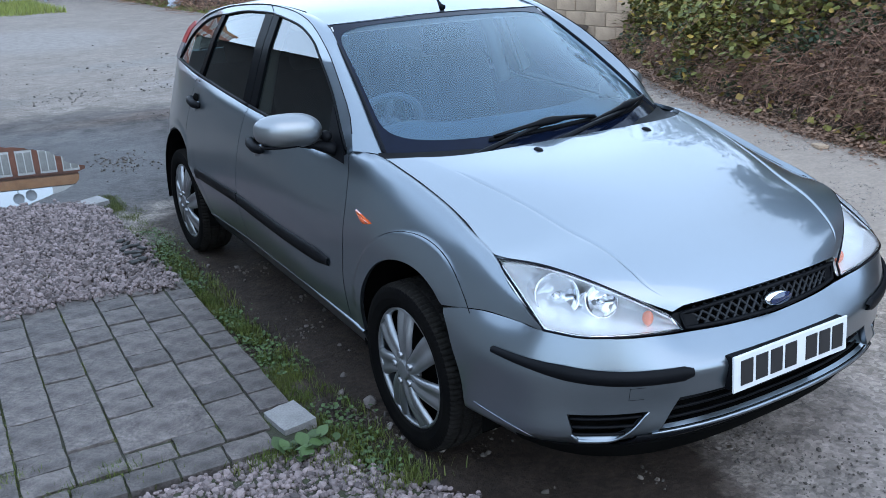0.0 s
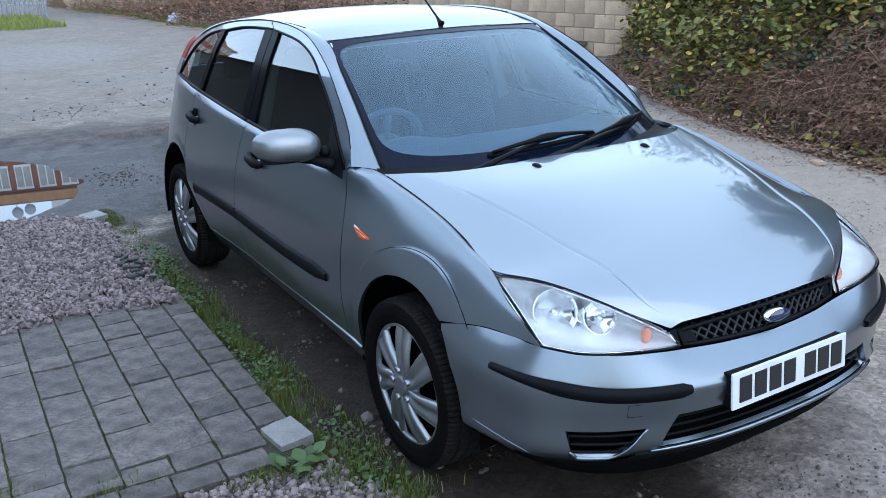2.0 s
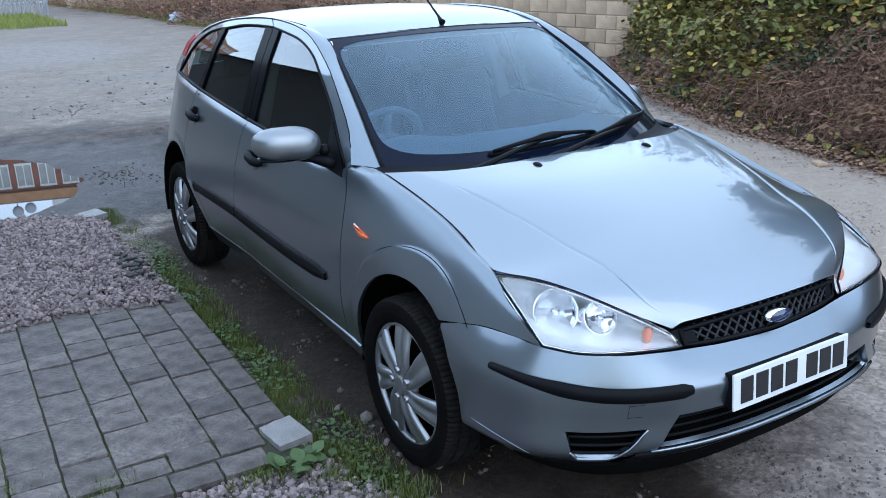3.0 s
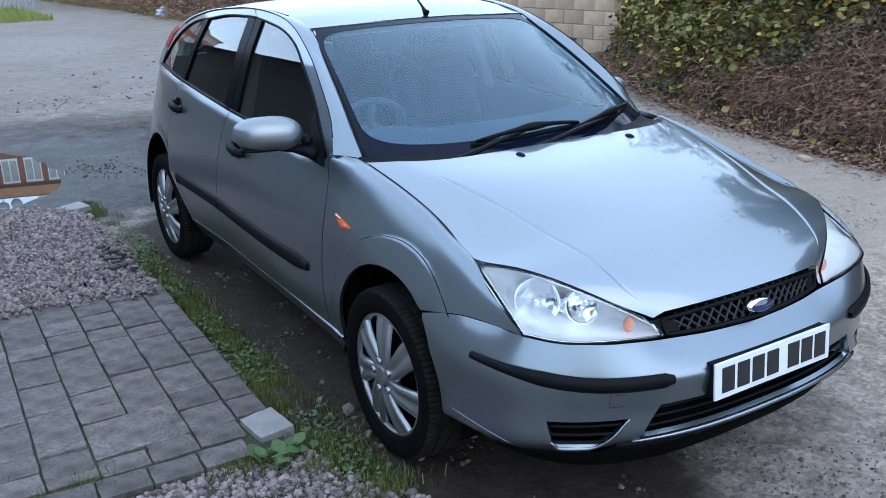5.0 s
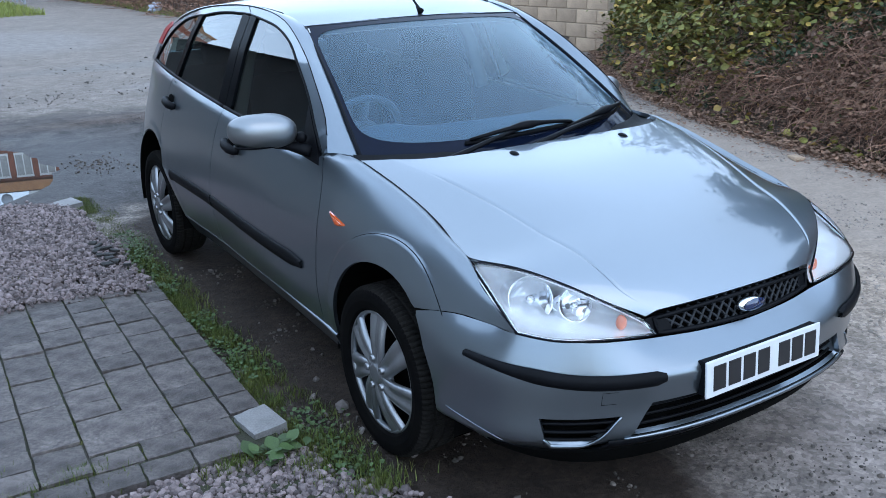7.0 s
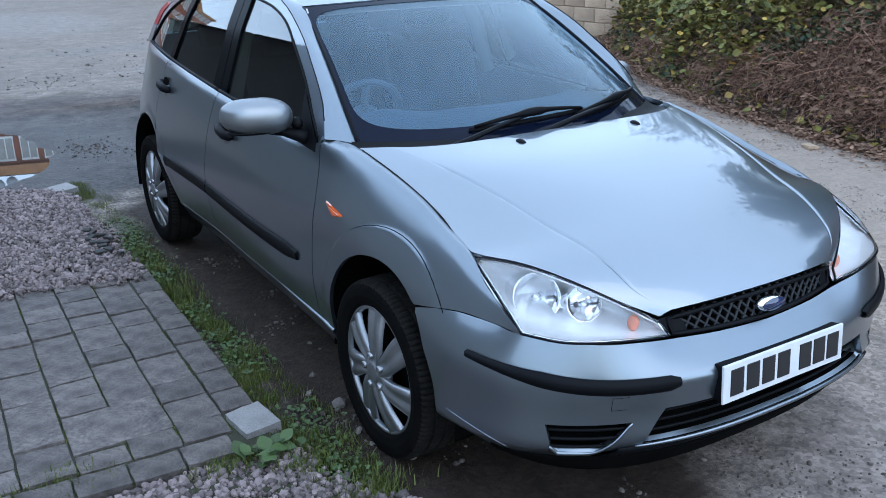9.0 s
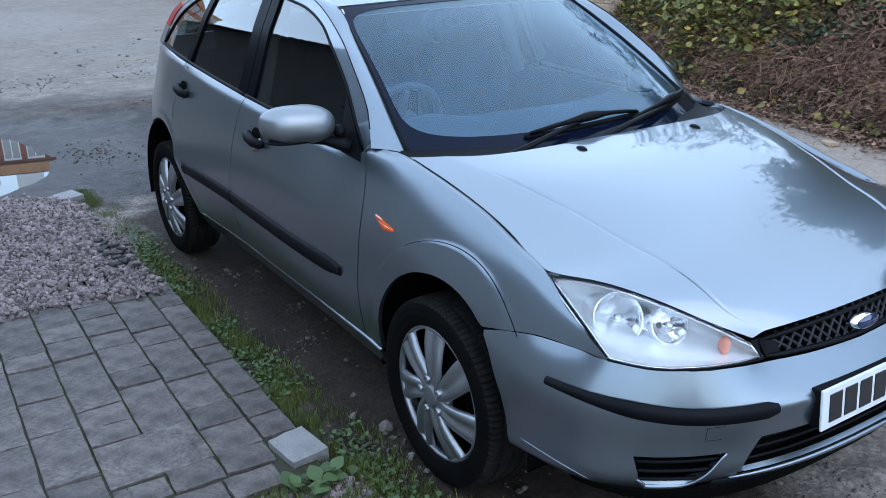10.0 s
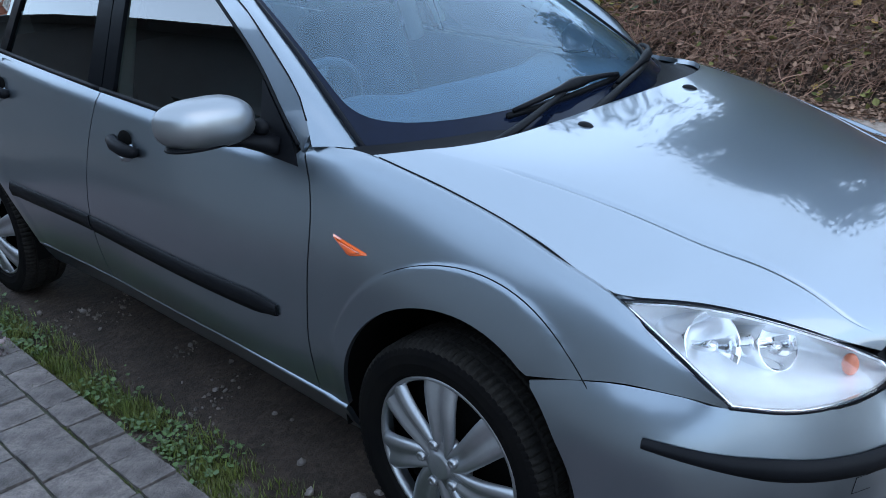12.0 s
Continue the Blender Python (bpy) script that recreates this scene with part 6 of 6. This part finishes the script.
def tree(x, y, z, h, spread, seed, leaves):
    r = random.Random(seed)
    t = tagged(new("tree"), "slender leafy tree standing on the overgrown bank", "tree", group="trees on the bank")
    t.location = (x, y, z)
    bm = bmesh.new()
    tips = []

    def limb(p, d, L, rad, depth):
        pts, rs = [p], [rad]
        q = p.copy()
        for k in range(5):
            d = (d + Vector((r.gauss(0, 0.14), r.gauss(0, 0.14), 0.05))).normalized()
            q = q + d * L / 5
            pts.append(q.copy())
            rs.append(rad * (1 - 0.14 * (k + 1)))
            if depth < 3 and k >= 1:
                side = (d + Vector((r.gauss(0, 0.8), r.gauss(0, 0.8), r.gauss(0.1, 0.4)))).normalized()
                limb(q.copy(), side, L * r.uniform(0.4, 0.65), rs[-1] * 0.6, depth + 1)
            if depth >= 2:
                tips.append((q.copy(), d.copy()))
        add_tube(bm, pts, rs, 5 if depth < 2 else 3)

    limb(Vector((0, 0, 0)), Vector((r.gauss(0, 0.1), r.gauss(0, 0.1), 1)), h, 0.09, 0)
    part("trunk", bm, BARK, t)
    pl = [tips[int(rng.integers(0, len(tips)))][0] + Vector(rng.normal(0, spread, 3)) for _ in range(leaves)]
    ob = scatter("crown", LEAF_V, LEAF_F, pl, rng.uniform(0.05, 0.11, leaves), rotations(leaves, 1.4), CROWN)
    ob.parent = t
    return t


tree(6.9, 5.2, 1.8, 1.9, 0.10, 5, 700)
tree(8.4, 6.6, 1.9, 1.9, 0.18, 8, 2600)


def broad_tree(x, y, z, crown, radii, seed, clumps, leaves):
    """A tree with a dense crown: limbs that reach to clumps of leaves spread through an uneven oval."""
    r = np.random.default_rng(seed)
    t = tagged(new("tree"), "broad leafy tree standing on the overgrown bank", "tree", group="trees on the bank")
    t.location = (x, y, z)
    bm = bmesh.new()
    add_tube(bm, [(0, 0, -0.1), (0.03, 0.02, 0.5), (-0.02, 0.06, 1.1), (0.02, 0.02, 1.7)], [0.16, 0.13, 0.11, 0.08], 8)
    pl = []
    for _ in range(clumps):
        d = r.normal(0, 1, 3)
        c = np.array(crown) + d / np.linalg.norm(d) * r.uniform(0.1, 1.0) ** 0.4 * np.array(radii)
        c[2] = max(c[2], 0.1)
        start = np.array((0, 0, min(1.6, 0.3 + 0.4 * c[2])))
        bend = (start + c) / 2 + r.normal(0, 0.12, 3)
        add_tube(bm, [start, bend, c], [0.035, 0.02, 0.006], 4)
        pl.append(c + r.normal(0, 1, (leaves // clumps, 3)) * r.uniform(0.14, 0.30))
    part("trunk", bm, BARK, t)
    pl = np.concatenate(pl)
    ob = scatter("crown", LEAF_V, LEAF_F, pl, r.uniform(0.07, 0.15, len(pl)), rotations(len(pl), 1.4), CROWN)
    ob.parent = t
    return t


broad_tree(7.7, 0.8, 1.8, (-0.3, 0.1, 1.7), (1.5, 2.3, 2.3), 3, 110, 26000)
broad_tree(7.3, -2.6, 1.6, (0.0, 0.0, 1.2), (1.3, 1.7, 1.2), 11, 50, 9000)

# ---- block wall along the lane ----
W0 = Vector((7.75, 8.0, 0))
WM = Matrix.Translation(W0) @ Matrix.Rotation(math.atan2(0.10, 1.0), 4, 'Z')
bm = bmesh.new()
box(bm, 0.012, 0, -0.1, 0.22, 30, 2.3)
bmesh.ops.transform(bm, matrix=WM, verts=bm.verts)
wall = tagged(part("wall_lane", bm, MORTAR, smooth=False), "weathered tan concrete block wall beside the lane", "wall", kind="structure")
bm = bmesh.new()
box(bm, -0.1, -0.215, -0.103, 0.1, 0.215, 0.103, 0.008, 1)
block_me = to_mesh("block", bm)
for row in range(10):
    for k in range(30):
        b = part("block", block_me, BLOCK, wall, smooth=False)
        b.matrix_basis = WM @ pose(0.10 + rng.uniform(-0.004, 0.004), 0.22 + k * 0.44 + (0.22 if row % 2 else 0), 0.11 + row * 0.218, 0, 0, rng.uniform(-0.3, 0.3))
bm = bmesh.new()
for row in range(10):
    for k in range(38):
        y = 0.22 + (30 + k) * 0.44 + (0.22 if row % 2 else 0)
        box(bm, 0, y - 0.215, 0.007 + row * 0.218, 0.2, y + 0.215, 0.213 + row * 0.218)
bmesh.ops.transform(bm, matrix=WM, verts=bm.verts)
ob = part("block_course", bm, BLOCK, wall, smooth=False)
tagged(ob, kind="stuff")
# ivy sprig on the wall and dry growth along its foot
pl = [WM @ Vector((-0.04 - abs(rng.normal(0, 0.05)), 4.3 + rng.normal(0, 0.14), 1.55 + rng.normal(0, 0.16))) for _ in range(240)]
tagged(scatter("wall_ivy", LEAF_V, LEAF_F, pl, rng.uniform(0.05, 0.09, 240), leaf_rot(240), IVY), "small tuft of ivy growing from the wall", "ivy", kind="stuff")
bm = bmesh.new()
mound = spline([(7.2, 9.0), (6.3, 14.0), (5.3, 20.5), (5.1, 24.0), (5.2, 29.0), (4.9, 34.0), (4.6, 42.0)])


def mound_pt(t, q):
    p = mound(t)
    x = p[0] + q
    return Vector((x, p[1], (0.55 * step(0, 1.0, q) + 0.12 * noise.noise((x * 2, p[1] * 2, 1))) * step(0.0, 0.12, q) - 0.02)), Vector((-0.7, -0.1, 0.7))


V = [[bm.verts.new(mound_pt(t, q)[0]) for q in np.linspace(0, 2.6, 12)] for t in np.linspace(0, 1, 60)]
for i in range(59):
    for j in range(11):
        bm.faces.new((V[i][j], V[i][j + 1], V[i + 1][j + 1], V[i + 1][j]))
bmesh.ops.recalc_face_normals(bm, faces=bm.faces)
tagged(part("verge_mound", bm, EARTH), "low earth verge under dry growth along the wall", "verge", kind="structure")


def pick_mound():
    return mound_pt(rng.uniform(0.15, 1.0), rng.uniform(0.05, 1.6))


tagged(stems_mesh("dry_growth", 2600, pick_mound, (0.4, 1.0), (0.004, 0.009), 0.4), "dry brown stalks along the foot of the wall", "dry growth", kind="stuff")
pl = []
while len(pl) < 17000:
    p, nrm = pick_mound()
    pl.append(p + Vector((rng.normal(0, 0.1), rng.normal(0, 0.1), rng.uniform(0, 0.35))))
n = len(pl)
tagged(scatter("dry_growth", LEAF_V, LEAF_F, pl, rng.uniform(0.03, 0.09, n), rotations(n, 1.3), DRY), "withered brown leaves among the stalks by the wall", "dry growth", kind="stuff")
pl = []
while len(pl) < 3600:
    p, nrm = mound_pt(rng.uniform(0.1, 1.0), abs(rng.normal(0, 0.35)))
    if noise.noise((p.x, p.y * 0.5, 3)) > 0.05 or p.z < 0.06:
        pl.append(p)
n = len(pl)
tagged(scatter("grass", BLADE_V, BLADE_F, pl, rng.uniform(0.08, 0.2, n), rotations(n, 0.6), FARGRASS), "rough green grass at the foot of the wall", "grass", kind="stuff")
pl = []
while len(pl) < 15000:
    x, y = rng.uniform(-4, 2.7), rng.uniform(25.4, 33)
    if (x - 2.7) * 0.9 + (25.9 - y) * 0.10 + 0.25 * noise.noise((x * 0.8, y * 0.8, 2)) < 0 and y > 25.9 - 0.1 * x + 0.3 * noise.noise((x, y, 4)):
        pl.append((x, y, 0.0))
n = len(pl)
tagged(scatter("grass", BLADE_V, BLADE_F, pl, rng.uniform(0.07, 0.22, n), rotations(n, 0.8), FARGRASS), "patch of bright green grass by the steel fence", "grass", kind="stuff")

# ---- steel palisade fence ----
fence = tagged(new("palisade_fence"), "galvanised steel palisade fence behind the grass", "fence")
fence.location = (-4.6, 32.4, 0)
bm = bmesh.new()
vs = []
for z in (0.08, 2.2, 2.35):
    w = 0.035 if z < 2.3 else 0.004
    vs.append([bm.verts.new((x, y, z)) for x, y in ((-w, 0), (-w * 0.5, -0.018), (w * 0.5, -0.018), (w, 0), (w * 0.5, -0.014), (-w * 0.5, -0.014))])
for a, b in zip(vs, vs[1:]):
    for k in range(6):
        bm.faces.new((a[k], a[(k + 1) % 6], b[(k + 1) % 6], b[k]))
pale_me = to_mesh("pale", bm)
for k in range(56):
    part("pale", pale_me, STEEL, fence, smooth=False).location = (k * 0.14, 0, 0)
for z in (0.45, 1.9):
    bm = bmesh.new()
    box(bm, -0.1, 0.0, z - 0.025, 7.85, 0.05, z + 0.025, 0.004, 1)
    part("rail", bm, STEEL, fence, smooth=False)
for k in range(4):
    bm = bmesh.new()
    box(bm, k * 2.6 - 0.04, 0.05, 0, k * 2.6 + 0.04, 0.15, 2.3, 0.006, 1)
    part("post", bm, STEEL, fence, smooth=False)

# ---- crumpled bag on the verge ----
bm = bmesh.new()
bmesh.ops.create_icosphere(bm, subdivisions=3, radius=1)
for v in bm.verts:
    k = 1 + 0.45 * noise.noise(v.co * 2.3) + 0.25 * noise.noise(v.co * 6)
    v.co = Vector((v.co.x * 0.22 * k, v.co.y * 0.16 * k, max(0, 0.13 + v.co.z * 0.15 * k)))
bag = tagged(part("plastic_bag", bm, PLASTIC, smooth=False), "crumpled white plastic bag on the grass verge", "bag")
bag.location = (5.35, 24.1, 0)


# ---- houses round the lane ----
def house(x0, y0, x1, y1, eaves, ridge, label, faces, rows, skin=BRICK, turn=0):
    """A brick house; faces: list of (axis, sign) walls with windows."""
    h = tagged(new("brick_house"), label, "house")
    h.location = ((x0 + x1) / 2, (y0 + y1) / 2, 0)
    h.rotation_euler.z = radians(turn)
    cx, cy = h.location.x, h.location.y
    bm = bmesh.new()
    box(bm, x0 - cx, y0 - cy, -0.2, x1 - cx, y1 - cy, eaves)
    part("wall", bm, skin, h, smooth=False)
    if skin is CLADDING:
        # pale rendered base under the dark boards
        bm = bmesh.new()
        box(bm, x0 - cx - 0.04, y0 - cy - 0.04, -0.2, x1 - cx + 0.04, y1 - cy + 0.04, 2.15)
        part("plinth_wall", bm, PALEWALL if x1 > -5 else MIDWALL, h, "rendered lower wall", smooth=False)
    bm = bmesh.new()
    lx = (x1 - x0) >= (y1 - y0)
    o = 0.35
    if lx:
        p = [(x0 - o, y0 - o, eaves), (x1 + o, y0 - o, eaves), (x1 + o, y1 + o, eaves), (x0 - o, y1 + o, eaves), (x0 - o, cy, ridge), (x1 + o, cy, ridge)]
        f = [(0, 1, 5, 4), (2, 3, 4, 5), (0, 4, 3), (1, 2, 5), (0, 3, 2, 1)]
    else:
        p = [(x0 - o, y0 - o, eaves), (x1 + o, y0 - o, eaves), (x1 + o, y1 + o, eaves), (x0 - o, y1 + o, eaves), (cx, y0 - o, ridge), (cx, y1 + o, ridge)]
        f = [(0, 4, 5, 3), (1, 2, 5, 4), (0, 1, 4), (3, 5, 2), (0, 3, 2, 1)]
    v = [bm.verts.new((a - cx, b - cy, c)) for a, b, c in p]
    for q in f:
        bm.faces.new([v[i] for i in q])
    part("roof", bm, ROOFTILE, h, smooth=False)
    bm = bmesh.new()
    box(bm, x0 - cx - 0.3, y0 - cy - 0.34, eaves - 0.7, x1 - cx + 0.3, y0 - cy - 0.02, eaves - 0.05, 0.02, 1)
    part("fascia", bm, TIMBER if skin == BRICK else CLADDING, h, smooth=False)
    for axis in faces:
        a0, a1 = (x0, x1) if axis in "ns" else (y0, y1)
        cnt = int((a1 - a0) / rows[2])
        for zc in rows[0]:
            for k in range(cnt):
                a = a0 + (k + 0.5) * (a1 - a0) / cnt
                bm = bmesh.new()
                w, hh = rows[1]
                box(bm, -w / 2, -0.06, -hh / 2, w / 2, 0.02, hh / 2, 0.01, 1)
                m = {"s": pose(a - cx, y0 - cy - 0.02, zc), "e": pose(x1 - cx + 0.02, a - cy, zc, 0, 0, 90)}[axis]
                win = part("window", bm, PANE, h, smooth=False)
                win.matrix_basis = m
                for off in (-0.5, 0.0, 0.5):
                    bm = bmesh.new()
                    box(bm, off * w - 0.03, -0.10, -hh / 2, off * w + 0.03, -0.055, hh / 2)
                    part("mullion", bm, WHITE, win, smooth=False)
                for off in (-0.5, 0.5):
                    bm = bmesh.new()
                    box(bm, -w / 2 - 0.05, -0.11, off * hh - 0.07, w / 2 + 0.05, -0.05, off * hh + 0.07)
                    part("window_rail", bm, WHITE, win, smooth=False)
    return h


far_house = house(-16.8, 64, 11.0, 74, 13.2, 13.5, "tall red-brown brick house with white windows and orange fascia", ["s"], ([2.0, 4.8, 8.1, 11.45], (0.95, 1.5), 1.35), turn=-14)
# pale chimney stack and two dishes along its roof line
bm = bmesh.new()
box(bm, 10.3, -4.0, 4.0, 11.9, -3.0, 14.6, 0.03, 1)
part("chimney", bm, WHITE, far_house, "pale rendered chimney stack", smooth=False)
for x, z in ((8.2, 13.95), (9.0, 13.8)):
    bm = bmesh.new()
    bmesh.ops.create_uvsphere(bm, u_segments=20, v_segments=10, radius=1, matrix=Matrix.Translation((x, -4.6, z)) @ Matrix.Diagonal((0.36, 0.08, 0.38, 1)))
    dish = part("dish", bm, STEEL, far_house, "grey satellite dish")
    part("dish_pole", tube([(x, -4.5, 12.9), (x, -4.5, z)], 0.03, 6), STEEL, dish)
house(-12, 7.0, -6.0, 38, 3.9, 4.1, "long low outbuilding with dark boards over a pale base", [], ([1.6], (1.2, 1.2), 4.0), CLADDING)
# unseen block added here: its pale wall brightens the car's near side
house(-14, -1.5, -4.6, 6.6, 2.3, 2.5, "unseen low pale outbuilding added beside the yard to light the car", [], ([1.6], (1.2, 1.2), 4.0), CLADDING)
